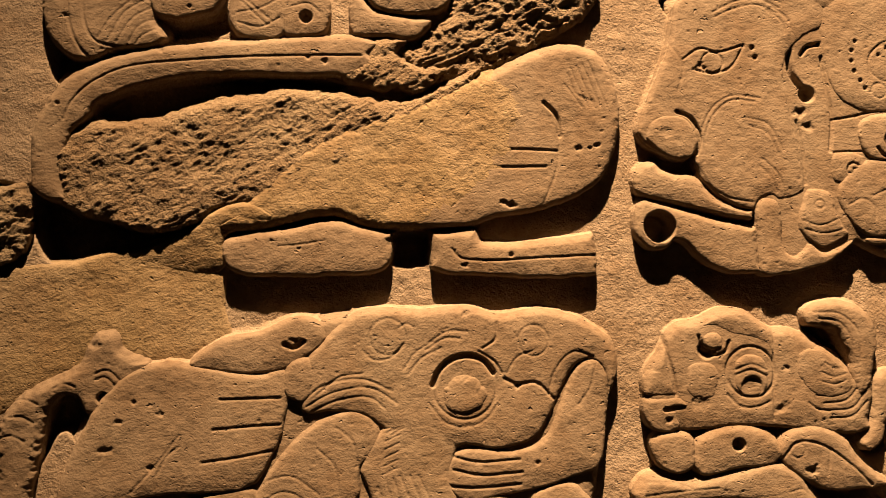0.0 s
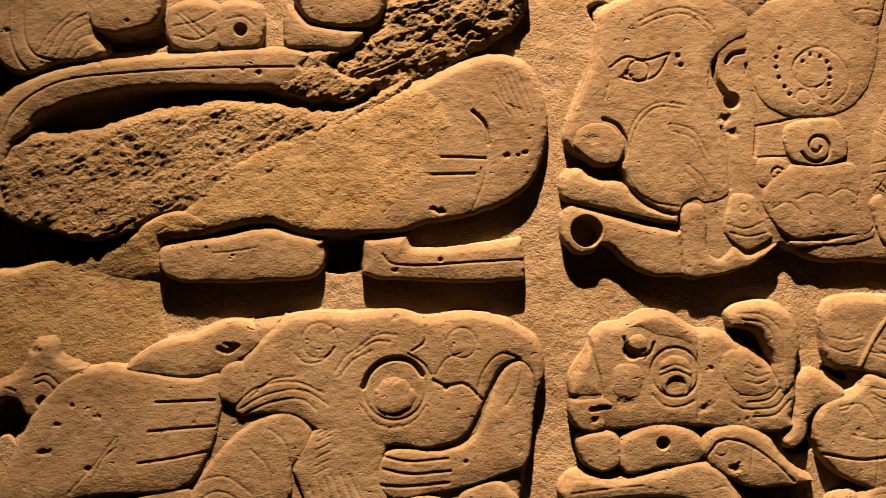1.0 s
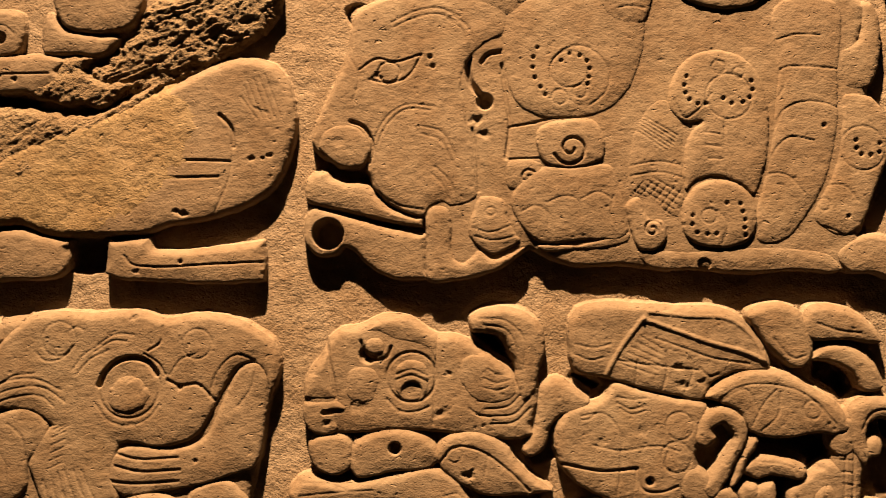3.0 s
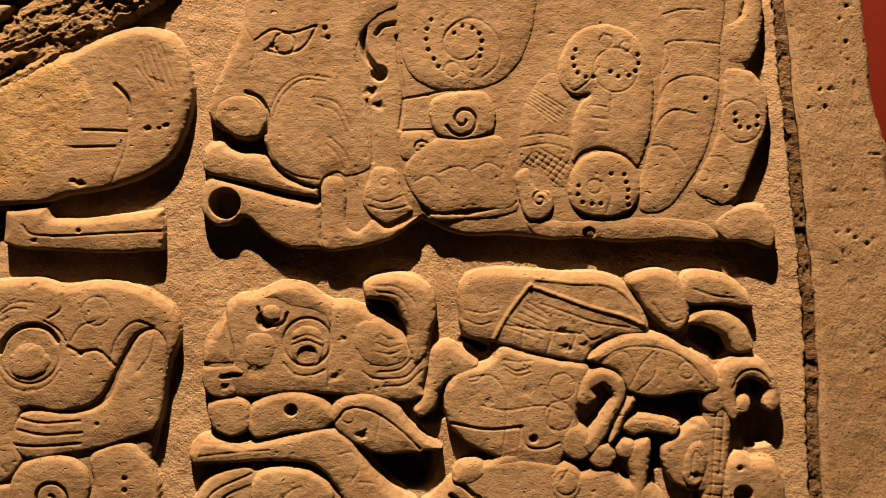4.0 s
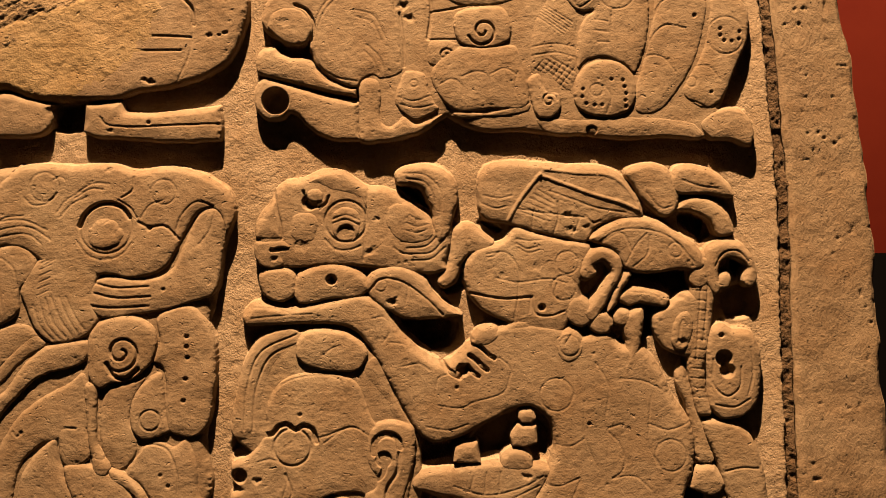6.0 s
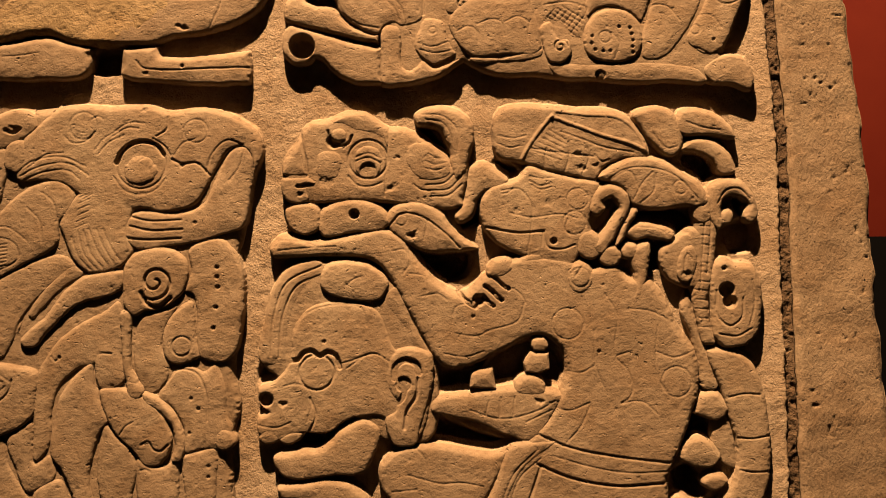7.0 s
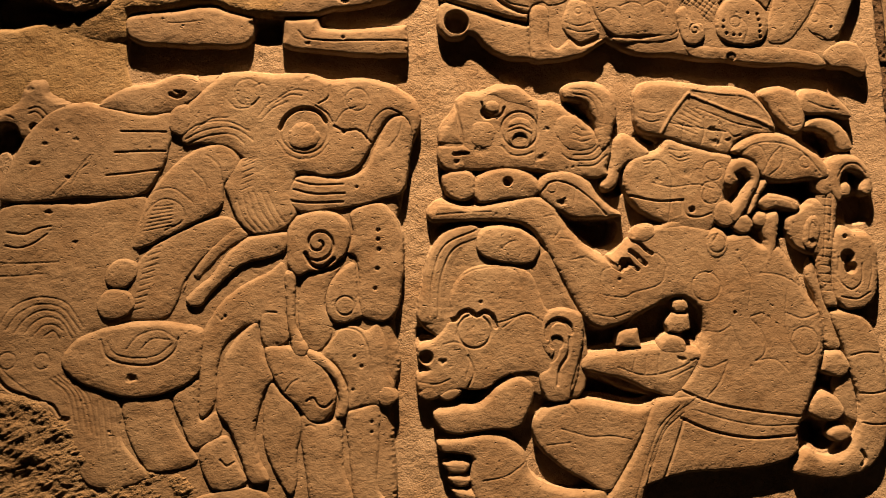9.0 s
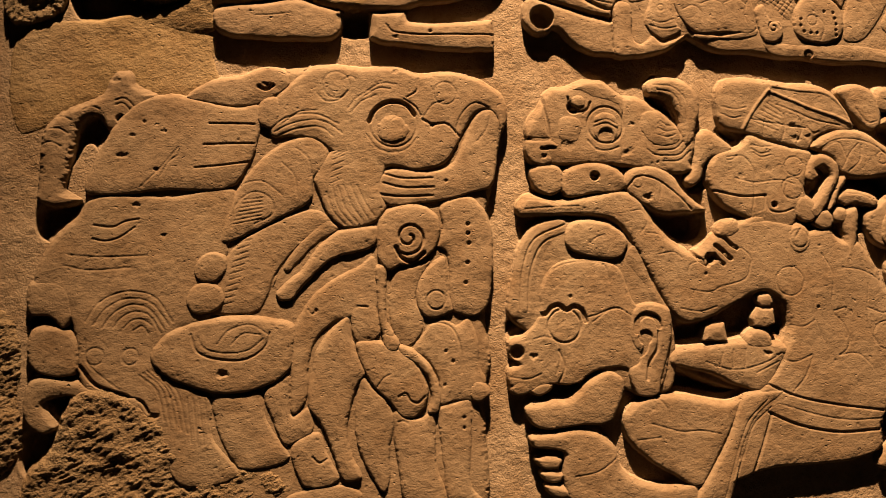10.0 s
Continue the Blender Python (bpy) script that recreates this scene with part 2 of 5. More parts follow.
    for axis in (0, 1):
        a = (slice(None, -1), slice(None)) if axis == 0 else (slice(None), slice(None, -1))
        b = (slice(1, None), slice(None)) if axis == 0 else (slice(None), slice(1, None))
        cross = ins[a] != ins[b]
        s = sd[a][cross] / (sd[a][cross] - sd[b][cross])
        ids = np.full(cross.shape, -1)
        ids[cross] = count + np.arange(cross.sum())
        count += cross.sum()
        px.append(x[a][cross] + s * (x[b][cross] - x[a][cross]))
        pz.append(z[a][cross] + s * (z[b][cross] - z[a][cross]))
        pd.append(np.zeros(cross.sum()))
        cuts.append(ids)
    px, pz, pd = np.concatenate(px), np.concatenate(pz), np.concatenate(pd)
    h = face(px, pz, pd)
    corner = [number[:-1, :-1], number[1:, :-1], number[1:, 1:], number[:-1, 1:]]
    side = [cuts[0][:, :-1], cuts[1][1:, :], cuts[0][:, 1:], cuts[1][:-1, :]]
    case = sum((corner[k] >= 0).astype(int) << k for k in range(4))
    faces, rim = [], []
    for c in range(1, 16):
        where = case == c
        if not where.any():
            continue
        columns, exits = [], []
        for k in range(4):
            here, after = c >> k & 1, c >> (k + 1) % 4 & 1
            if here:
                columns.append(corner[k][where])
            if here != after:
                columns.append(side[k][where])
                exits.append((side[k][where], here))
        faces += np.stack(columns, 1).tolist()
        if len(exits) == 2:
            (p, p_out), (q, _) = exits
            rim.append(np.stack([p, q] if p_out else [q, p], 1))
        elif len(exits) == 4:
            for k in range(4):
                if exits[k][1]:
                    rim.append(np.stack([exits[k][0], exits[(k + 1) % 4][0]], 1))
    rim = np.concatenate(rim)
    # the sides, spreading to the foot
    ids = np.unique(rim)
    gi = np.clip(((px[ids] - lo[0]) / cell).round().astype(int), 0, len(gx) - 1)
    gj = np.clip(((pz[ids] - lo[1]) / cell).round().astype(int), 0, len(gz) - 1)
    nx, nz = -dx[gi, gj], -dz[gi, gj]
    size = np.maximum(np.hypot(nx, nz), 1e-6)
    nx, nz = nx / size, nz / size
    back = np.full(count, -1)
    rings = [ids]
    X, Z, Y = [px], [pz], [h]
    total = count
    foot = np.full(len(ids), base)
    for block, level in SUPPORTS:
        d = distance(px[ids], pz[ids], block, True)
        d = np.where(inside(px[ids], pz[ids], block), d, -d)
        foot = np.maximum(foot, base + (level - 0.6 - base) * np.clip((d - 1) / 7, 0, 1))
    foot = np.minimum(foot, h[ids] - 0.8)
    # upper sides run out in a soft hollow, lower sides drop steeply
    spread = draft * (0.1 + 0.25 * np.abs(nx) + 1.35 * np.clip(nz, 0, 1)) * np.clip((h[ids] - foot) / 13, 0.25, 1)
    for s, out in ((0.3, 0.07), (0.58, 0.22), (0.78, 0.42), (0.92, 0.68), (1.0, 1.0)):
        X.append(px[ids] + nx * spread * out)
        Z.append(pz[ids] + nz * spread * out)
        Y.append(h[ids] * (1 - s) + foot * s + rough * 0.3 * value_noise(X[-1] + 50 * s, Z[-1], 6.0))
        rings.append(total + np.arange(len(ids)))
        total += len(ids)
    if name == "carved_block":
        SUPPORTS.append((line, top))
    fronts = len(faces)
    back[ids] = np.arange(len(ids))
    a, b = back[rim[:, 0]], back[rim[:, 1]]
    for upper, lower in zip(rings, rings[1:]):
        faces += np.stack([upper[a], lower[a], lower[b], upper[b]], 1).tolist()
    X, Y, Z = np.concatenate(X), np.concatenate(Y), np.concatenate(Z)
    verts = np.stack([X / 1000, BED - Y / 1000, Z / 1000], 1)
    ob = mesh_object(name, verts.tolist(), faces, material or STONE, parent or slab, label)
    if not material:  # the flanks are pecked like the ground; its paler colour paints in brighter rims
        ob.data.materials.append(GROUND)
        ob.data.polygons.foreach_set("material_index", (np.arange(len(faces)) >= fronts).astype(np.int32))
    return ob


def sheet(name, x0, x1, z0, z1, cell, height, material, parent, label="", skirt=0.0):
    """A grid over a rectangle of the slab's face, its height above the background given by a function."""
    gx, gz = np.linspace(x0, x1, int((x1 - x0) / cell) + 1), np.linspace(z0, z1, int((z1 - z0) / cell) + 1)
    x, z = np.meshgrid(gx, gz, indexing="ij")
    x, z, y = height(x, z)
    n, m = x.shape
    verts = np.stack([x.ravel() / 1000, BED - y.ravel() / 1000, z.ravel() / 1000], 1)
    i = (np.arange(n - 1)[:, None] * m + np.arange(m - 1)[None]).ravel()
    faces = np.stack([i, i + m, i + m + 1, i + 1], 1).tolist()
    verts = verts.tolist()
    if skirt:
        edge = [k * m for k in range(n)] + [(n - 1) * m + k for k in range(1, m)] + [k * m + m - 1 for k in range(n - 2, -1, -1)] + list(range(m - 2, 0, -1))
        first = len(verts)
        verts += [(verts[k][0], skirt, verts[k][2]) for k in edge]
        count = len(edge)
        faces += [(edge[k], edge[(k + 1) % count], first + (k + 1) % count, first + k) for k in range(count)]
        faces.append(tuple(range(first, first + count)))
    return mesh_object(name, verts, faces, material, parent, label)


# ---- the room ----


def box(name, lo, hi, material, label="", category="", kind="structure"):
    bm = bmesh.new()
    bmesh.ops.create_cube(bm, size=1)
    for v in bm.verts:
        v.co = [lo[k] + (v.co[k] + 0.5) * (hi[k] - lo[k]) for k in range(3)]
    mesh = bpy.data.meshes.new(name)
    bm.to_mesh(mesh)
    mesh.materials.append(material)
    return tagged(new(name, mesh), label, category, kind=kind)


box("wall_north", (-3, 1.55, 0.09), (3, 1.70, 5.3), RED, "deep red painted gallery wall behind the stela", "wall")
box("baseboard", (-3, 1.52, -1.5), (3, 1.70, 0.09), DARK, "dark plinth along the foot of the red wall", "baseboard")
box("wall_south", (-3, -3.12, -1.5), (3, -3.0, 5.3), DARK, "dark gallery wall facing the stela", "wall")
box("wall_west", (-3.12, -3.12, -1.5), (-3, 1.70, 5.3), DARK, "dark gallery side wall", "wall")
box("wall_east", (3, -3.12, -1.5), (3.12, 1.70, 5.3), DARK, "dark gallery side wall", "wall")
box("floor", (-3.12, -3.12, -1.6), (3.12, 1.70, -1.5), DARK, "dark polished gallery floor", "floor")
box("ceiling", (-3.12, -3.12, 5.3), (3.12, 1.70, 5.4), DARK, "dark gallery ceiling", "ceiling")

# ---- the carved slab ----
slab = tagged(new("carved_stela"), "large carved limestone stela, warm brown, worn and partly broken", "stela")


def channel_at(z):
    """The middle of the deep channel between the carved field and the plain border; it bends inwards at the top."""
    return 585.0 - 0.058 * np.clip(z - 120.0, 0, None)



# hollows broken or drilled deep into the ground: depth, outline
HOLLOWS = [
    (22, [(505, -17), (526, -7), (546, -10), (541, -46), (512, -50), (506, -38)]),
    (20, [(440, -280), (455, -272), (478, -283), (493, -280), (469, -307), (442, -307)]),
    (20, [(432, -352), (446, -346), (466, -350), (469, -375), (451, -386), (434, -371)]),
    (16, [(482, -202), (491, -212), (498, -240), (514, -279), (518, -287), (504, -287), (494, -256), (485, -232)]),
    (24, [(519, 25), (531, 23), (536, 11), (526, 3), (519, 11)]),
    (44, [(-750, 293), (-732, 284), (-708, 268), (-681, 261), (-656, 252), (-634, 242), (-608, 235), (-607, 229), (-631, 226), (-653, 230), (-672, 222), (-688, 216), (-727, 217), (-740, 240)]),
    (25, [(-730, 452), (-718, 442), (-700, 427), (-720, 405), (-728, 416)]),
    (16, [(-682, 376), (-662, 390), (-628, 400), (-581, 408), (-451, 408), (-421, 397), (-463, 396), (-517, 390), (-575, 379), (-610, 369), (-645, 360), (-685, 362)]),
    (14, [(-622, 473), (-605, 471), (-576, 475), (-549, 483), (-546, 464), (-576, 456), (-599, 451), (-614, 458)]),
    (16, [(-373, 235), (-333, 234), (-334, 208), (-374, 207)]),
    (25, [(-806, 291), (-762, 291), (-747, 249), (-754, 221), (-803, 210)]),
    (22, [(-770, -50), (-717, -46), (-730, -71), (-754, -91), (-768, -83)]),
    (20, [(-718, 77), (-702, 79), (-687, 62), (-689, 47), (-695, 32), (-705, 42), (-715, 41), (-728, 19), (-737, 5), (-731, 46)]),
    (15, [(-771, -194), (-750, -195), (-728, -207), (-766, -208)]),
    (20, [(-756, -303), (-713, -298), (-721, -322), (-734, -334), (-745, -320)]),
    (25, [(-776, -344), (-747, -343), (-736, -345), (-745, -394), (-774, -393)]),
    (12, [(-139, -201), (-103, -199), (-118, -219), (-140, -228)]),
    (15, [(82, 125), (97, 117), (113, 94), (93, 98), (78, 114)]),
    (22, [(183, 78), (212, 65), (187, 50)]),
    (26, [(46, -49), (84, -50), (147, -52), (140, -80), (110, -87), (77, -73)]),
    (28, [(450, 85), (476, 90), (492, 71), (482, 52), (456, 55)]),
    (28, [(375, 5), (453, 8), (466, -17), (432, -38), (419, -18), (372, -10)]),
    (26, [(396, -37), (418, -39), (410, -68), (393, -75)]),
    (15, [(138, 25), (158, 28), (178, 24), (161, -8), (134, -14)]),
    (20, [(167, -206), (187, -187), (234, -171), (272, -198), (268, -236), (209, -237), (163, -233)]),
    (16, [(89, -196), (116, -209), (155, -206), (139, -235), (89, -243)]),
    (16, [(85, -274), (161, -298), (192, -310), (161, -317), (84, -312)]),
    (16, [(435, -279), (458, -279), (474, -288), (449, -306), (434, -302)]),
    (16, [(418, -355), (440, -342), (464, -363), (440, -386)]),
    (24, [(-91, -293), (-44, -292), (-53, -313), (-88, -312)]),
    (22, [(-62, 501), (-47, 506), (-30, 493), (-38, 475), (-51, 480)]),
    (18, [(-372, 436), (-354, 441), (-329, 433), (-339, 420), (-366, 423)]),
    (22, [(-266, 476), (-235, 473), (-205, 447), (-243, 425), (-274, 441)]),
    (16, [(78, 128), (97, 129), (113, 116), (114, 92), (100, 96), (87, 105)]),
    (32, [(-99, 244), (-92, 253), (-83, 256), (-74, 252), (-68, 242), (-69, 230), (-77, 222), (-86, 220), (-95, 225), (-100, 235)]),
]


def bed(x, z):
    y = -0.8 + 1.1 * rough_noise(x, z, 55.0, 3) + 0.30 * rough_noise(x, z, 9.0, 3)
    for depth, outline in HOLLOWS:
        line = smooth(outline, True)
        lo, hi = line.min(0) - 8, line.max(0) + 8
        near = (x > lo[0]) & (x < hi[0]) & (z > lo[1]) & (z < hi[1])
        d = distance(x[near], z[near], line, True)
        d = np.where(inside(x[near], z[near], line), d, -d)
        y[near] -= depth * np.clip((d + 3) / 6, 0, 1)
    channel = np.clip((x - channel_at(z) + 8 - 1.4 * rough_noise(x * 0, z, 20.0, 3) - 1.0 * rough_noise(x, z, 6.0, 2)) / 7.0, 0, 1)
    channel = channel * channel * (3 - 2 * channel)
    return x, z, y - (11 + 3.0 * rough_noise(x, z, 9.0, 3)) * channel + 7 * np.clip((x - 545) / 40, 0, 1) * (1 - channel)


# the slab's thickness behind the carved face, standing on the floor
block = [(px, py, pz) for px in (-1.0, 0.60) for py in (0.065, 0.315) for pz in (-1.5, 0.638)]
mesh_object("slab_body", block, [(0, 1, 3, 2), (4, 6, 7, 5), (0, 4, 5, 1), (2, 3, 7, 6), (0, 2, 6, 4), (1, 5, 7, 3)], STONE, slab).data.polygons.foreach_set("use_smooth", np.zeros(6, bool))
sheet("background", -1000, 604, -640, 640, 2.0, bed, GROUND, slab, "pecked rough limestone ground between the carvings")


def border(x, z):
    """The plain strip: a chipped channel edge, a broken outer edge that leans outwards towards the foot."""
    right = x / 100.0
    wide = 92 + 0.046 * (450 - z) + 3.0 * rough_noise(x * 0, z, 55.0, 2)
    left = 1.5 * rough_noise(x * 0 + 9, z, 30.0, 2)
    x = channel_at(z) + 8 + left * (1 - right) + right * wide
    y = 9 + 1.2 * rough_noise(x, z, 60.0, 3) + 0.25 * rough_noise(x, z, 9.0, 3)
    chips = np.clip(value_noise(x, z, 7.0) - 0.72, 0, 1) * np.clip(value_noise(x + 300, z, 60.0) + 0.4, 0, 1)
    y = y - 14 * chips - (7 + 3 * rough_noise(x, z, 30.0, 2)) * np.clip((right - 0.90) / 0.10, 0, 1) ** 2
    return x, z, y - 6 * np.clip(1 - right / 0.07, 0, 1) ** 1.5


sheet("border", 0, 100, -640, 640, 2.0, border, PLAIN, slab, "plain flat border strip with a chipped outer edge", skirt=0.30)




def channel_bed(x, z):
    """A rough dark brown strip along the channel."""
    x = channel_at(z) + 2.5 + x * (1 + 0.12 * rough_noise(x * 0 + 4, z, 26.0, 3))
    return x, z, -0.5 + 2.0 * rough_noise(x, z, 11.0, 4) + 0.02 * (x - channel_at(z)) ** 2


sheet("channel_bed", -8, 8, -640, 640, 1.6, channel_bed, DARK_STONE, slab, "rough dark brown strip in the channel beside the border")

# ---- carved pieces ----

# upper right block
piece = carve("carved_block", [(-46, 497), (-64, 443), (-84, 396), (-98, 363), (-102, 343), (-94, 329), (-81, 322), (-69, 314), (-49, 313), (-41, 322), (-39, 307), (-30, 285), (0, 262), (23, 254), (25, 234), (26, 187), (26, 187), (68, 188), (115, 204), (141, 220), (141, 220), (152, 212), (188, 198), (242, 198), (269, 194), (323, 192), (377, 186), (424, 189), (459, 189), (527, 181), (544, 175), (544, 175), (548, 198), (535, 222), (506, 229), (506, 229), (523, 273), (541, 320), (545, 361), (526, 382), (527, 410), (517, 430), (529, 492)], [
    hole(3, 9, 530, 429, 9.0),
    stroke(4.5, 7.0, (77, 436), (76, 421), (79, 406), (88, 394)),
    hole(5, 12, 94, 385, 8.0),
    stroke(3.0, 5.0, (91, 431), (99, 440), (114, 443)),
    stroke(2.6, 2.6, (114, 428), (117, 394), (121, 357), (116, 320)),
    stroke(2.2, 2.2, (79, 354), (84, 320), (85, 283)),
    chip(2.6, 83, 364, 6.0),
    chip(2.2, 92, 348, 5.0),
    stroke(2.0, 1.6, (121, 355), (151, 360), (192, 372)),
    stroke(1.8, 1.2, (117, 318), (154, 319)),
    hole(3, 9, 532, 382, 6.9),
], top=12.4, edge=6, draft=9)
piece = carve("face_panel", [(-46, 497), (-60, 443), (-82, 396), (-97, 363), (-101, 343), (-93, 330), (-81, 323), (-69, 314), (-49, 315), (-41, 323), (-37, 307), (-30, 287), (0, 264), (22, 257), (30, 267), (46, 272), (52, 268), (83, 278), (83, 300), (80, 327), (75, 354), (73, 381), (69, 405), (74, 432), (93, 452), (120, 468), (121, 495)], [
    stroke(1.75, 0.8, (38, 380), (5, 383), (-18, 368), (-33, 335), (-35, 305), (-25, 283), (-5, 269), (23, 263)),
    stroke(1.75, 0.73, (32, 376), (6, 378), (-14, 364), (-28, 335), (-29, 308)),
    stroke(1.75, 0.76, (21, 358), (44, 351), (61, 320)),
    stroke(1.75, 0.73, (23, 349), (43, 341), (55, 317)),
    stroke(1.75, 0.76, (37, 311), (53, 294), (60, 270)),
    stroke(1.75, 0.73, (32, 304), (45, 290), (51, 275)),
    stroke(1.92, 1.54, (-47, 425), (-27, 437), (-8, 433), (23, 441)),
    stroke(1.92, 1.54, (23, 439), (6, 415), (-15, 409), (-36, 413)),
    ring(1.75, 1.4, -14, 421, 12.0),
    chip(2.1, -28, 416, 4.7),
    hole(2, 2.5, 33, 438, 2.7),
    hole(2, 2.5, 36, 427, 2.7),
    stroke(1.75, 0.73, (-60, 443), (-48, 416), (-55, 389)),
    stroke(1.75, 0.76, (-10, 479), (17, 492), (43, 495), (68, 485)),
    stroke(1.75, 0.76, (-7, 474), (19, 485), (43, 488), (65, 478)),
    stroke(1.75, 0.76, (53, 482), (70, 469), (73, 455)),
    stroke(1.75, 0.76, (60, 486), (78, 470), (81, 455)),
    stroke(1.92, 1.54, (85, 367), (94, 354), (84, 340), (84, 278)),
    stroke(2.6, 3.82, (-58, 365), (-44, 359), (-35, 345), (-33, 332), (-37, 318)),
], top=15)
carve("disc", [(-94, 337), (-91, 353), (-78, 362), (-58, 364), (-44, 356), (-36, 336), (-42, 318), (-56, 312), (-72, 316), (-85, 326)], [
    chip(0.8, -72, 342, 5.9),
    chip(0.7, -59, 332, 4.7),
], top=17.5, edge=5, draft=2.5, parent=piece)
piece = carve("upper_jaw", [(-109, 289), (-106, 301), (-97, 309), (-87, 310), (-78, 302), (-64, 297), (-46, 296), (-37, 291), (-22, 273), (0, 261), (22, 255), (22, 255), (21, 245), (21, 245), (-10, 250), (-56, 262), (-94, 271), (-106, 276)], top=15)
piece = carve("lower_jaw", [(-109, 256), (-101, 269), (-76, 264), (-30, 249), (25, 236), (25, 236), (26, 187), (26, 187), (-11, 188), (-37, 202), (-57, 222), (-67, 225), (-77, 216), (-96, 215), (-109, 230)], [
    hole(3, 34, -84, 238, 16.5),
    stroke(1.92, 1.54, (-94, 267), (-56, 257), (-10, 246), (24, 239)),
], top=15)
piece = carve("collar", [(26, 251), (29, 264), (39, 269), (50, 264), (54, 247), (53, 219), (57, 208), (67, 205), (77, 213), (82, 218), (98, 207), (115, 211), (133, 219), (115, 202), (88, 191), (55, 185), (28, 185), (25, 201), (26, 227)], [
    stroke(2.0, 1.6, (56, 233), (64, 236), (72, 228), (74, 216)),
    chip(1.6, 63, 209, 4.5),
], top=16.5)
piece = carve("pendant", [(72, 236), (78, 263), (86, 278), (100, 279), (112, 274), (117, 256), (124, 238), (130, 228), (117, 219), (101, 212), (87, 218)], [
    ring(1.75, 0.8, 97, 259, 5.0),
    stroke(1.75, 0.8, (77, 241), (96, 236), (121, 244)),
    stroke(1.75, 0.8, (80, 232), (99, 227), (126, 232)),
], top=16)
piece = carve("cartouche", [(124, 495), (118, 414), (129, 384), (152, 368), (178, 365), (226, 371), (253, 392), (269, 423), (279, 467), (279, 494)], [
    stroke(1.75, 0.79, (171, 400), (169, 424), (183, 442), (204, 447), (224, 435), (235, 413), (230, 393), (212, 378)),
    ring(1.75, 0.76, 178, 388, 8.7),
    ring(1.75, 0.76, 201, 394, 7.4),
    ring(1.75, 0.77, 190, 420, 21.4),
    hole(2, 3, 155, 446, 2.0),
    hole(2, 3, 150, 435, 2.0),
    hole(2, 3, 149, 423, 2.0),
    hole(2, 3, 151, 411, 2.0),
    hole(2, 3, 157, 400, 2.0),
    hole(2, 3, 162, 391, 2.0),
    hole(2, 3, 181, 430, 2.0),
    hole(2, 3, 191, 438, 2.0),
    hole(2, 3, 202, 435, 2.0),
    hole(2, 3, 210, 429, 2.0),
    hole(2, 3, 213, 420, 2.0),
    hole(2, 3, 212, 410, 2.0),
    hole(2, 3, 210, 402, 2.0),
], top=15)
piece = carve("spiral_panel", [(153, 353), (162, 359), (192, 364), (215, 362), (225, 345), (225, 321), (216, 313), (164, 312), (154, 322)], [
    coil(2.0, 3, 189, 329, 20.2, 3.4, 1.4, 200),
], top=17)
piece = carve("panel", [(117, 316), (147, 319), (156, 315), (154, 292), (133, 284), (117, 287)], [
    coil(1.6, 2.2, 140, 297, 10.1, 2.0, 1.2, 0),
], top=15)
piece = carve("shell_panel", [(120, 276), (154, 309), (191, 310), (232, 310), (241, 284), (249, 250), (246, 230), (202, 227), (152, 225), (132, 242)], [
    stroke(1.75, 0.77, (133, 259), (146, 265), (160, 258), (161, 242)),
    stroke(1.75, 0.77, (160, 268), (180, 275), (193, 271), (198, 251)),
    stroke(1.75, 0.77, (198, 271), (217, 279), (232, 271)),
    stroke(1.75, 0.77, (234, 274), (230, 251), (236, 238)),
], top=16)
piece = carve("roll", [(149, 221), (196, 223), (236, 233), (252, 235), (251, 226), (236, 220), (189, 215), (152, 216)], top=15)
carve("curl", [(249, 267), (261, 274), (272, 250), (287, 246), (291, 228), (280, 215), (261, 215), (252, 237)], [
    coil(1.6, 2.4, 275, 236, 10.8, 2.0, 1.3, 0),
], top=17, draft=2.5, parent=piece)
piece = carve("strip", [(253, 272), (250, 318), (263, 358), (287, 385), (299, 385), (317, 357), (314, 317), (315, 269), (304, 249), (290, 250), (274, 270)], [
    *hatch(1.35, 0.8, 6, (270, 365), (308, 341), (259, 351), (296, 324)),
    stroke(1.75, 0.77, (255, 308), (285, 312), (314, 307)),
    stroke(1.75, 0.77, (254, 296), (285, 300), (313, 293)),
    *hatch(1.35, 0.8, 5, (278, 294), (310, 275), (257, 280), (297, 252)),
    *hatch(1.35, 0.8, 6, (268, 290), (256, 276), (310, 280), (287, 251)),
], top=14)
piece = carve("cartouche", [(299, 382), (309, 415), (332, 436), (363, 440), (393, 425), (408, 390), (411, 349), (402, 302), (389, 274), (376, 285), (349, 295), (325, 290), (315, 280), (316, 330), (327, 351), (335, 357), (317, 357), (303, 368)], [
    ring(1.75, 0.8, 367, 384, 25.8),
    ring(1.75, 0.76, 357, 418, 7.5),
    ring(1.75, 0.76, 379, 411, 6.2),
    stroke(1.75, 0.79, (306, 381), (317, 361), (334, 371), (348, 388)),
    hole(2, 3, 321, 408, 2.0),
    hole(2, 3, 318, 398, 2.0),
    hole(2, 3, 319, 389, 2.0),
    hole(2, 3, 323, 381, 2.0),
    hole(2, 3, 332, 376, 2.0),
    hole(2, 3, 341, 376, 2.0),
    hole(2, 3, 361, 382, 2.0),
    hole(2, 3, 370, 376, 2.0),
    hole(2, 3, 382, 377, 2.0),
    hole(2, 3, 390, 382, 2.0),
    hole(2, 3, 394, 391, 2.0),
    hole(2, 3, 393, 401, 2.0),
    stroke(1.75, 0.77, (361, 357), (359, 323), (361, 294)),
    stroke(1.75, 0.8, (337, 344), (355, 341)),
    stroke(1.75, 0.8, (338, 329), (356, 327)),
    stroke(1.75, 0.8, (341, 314), (356, 313)),
], top=16)
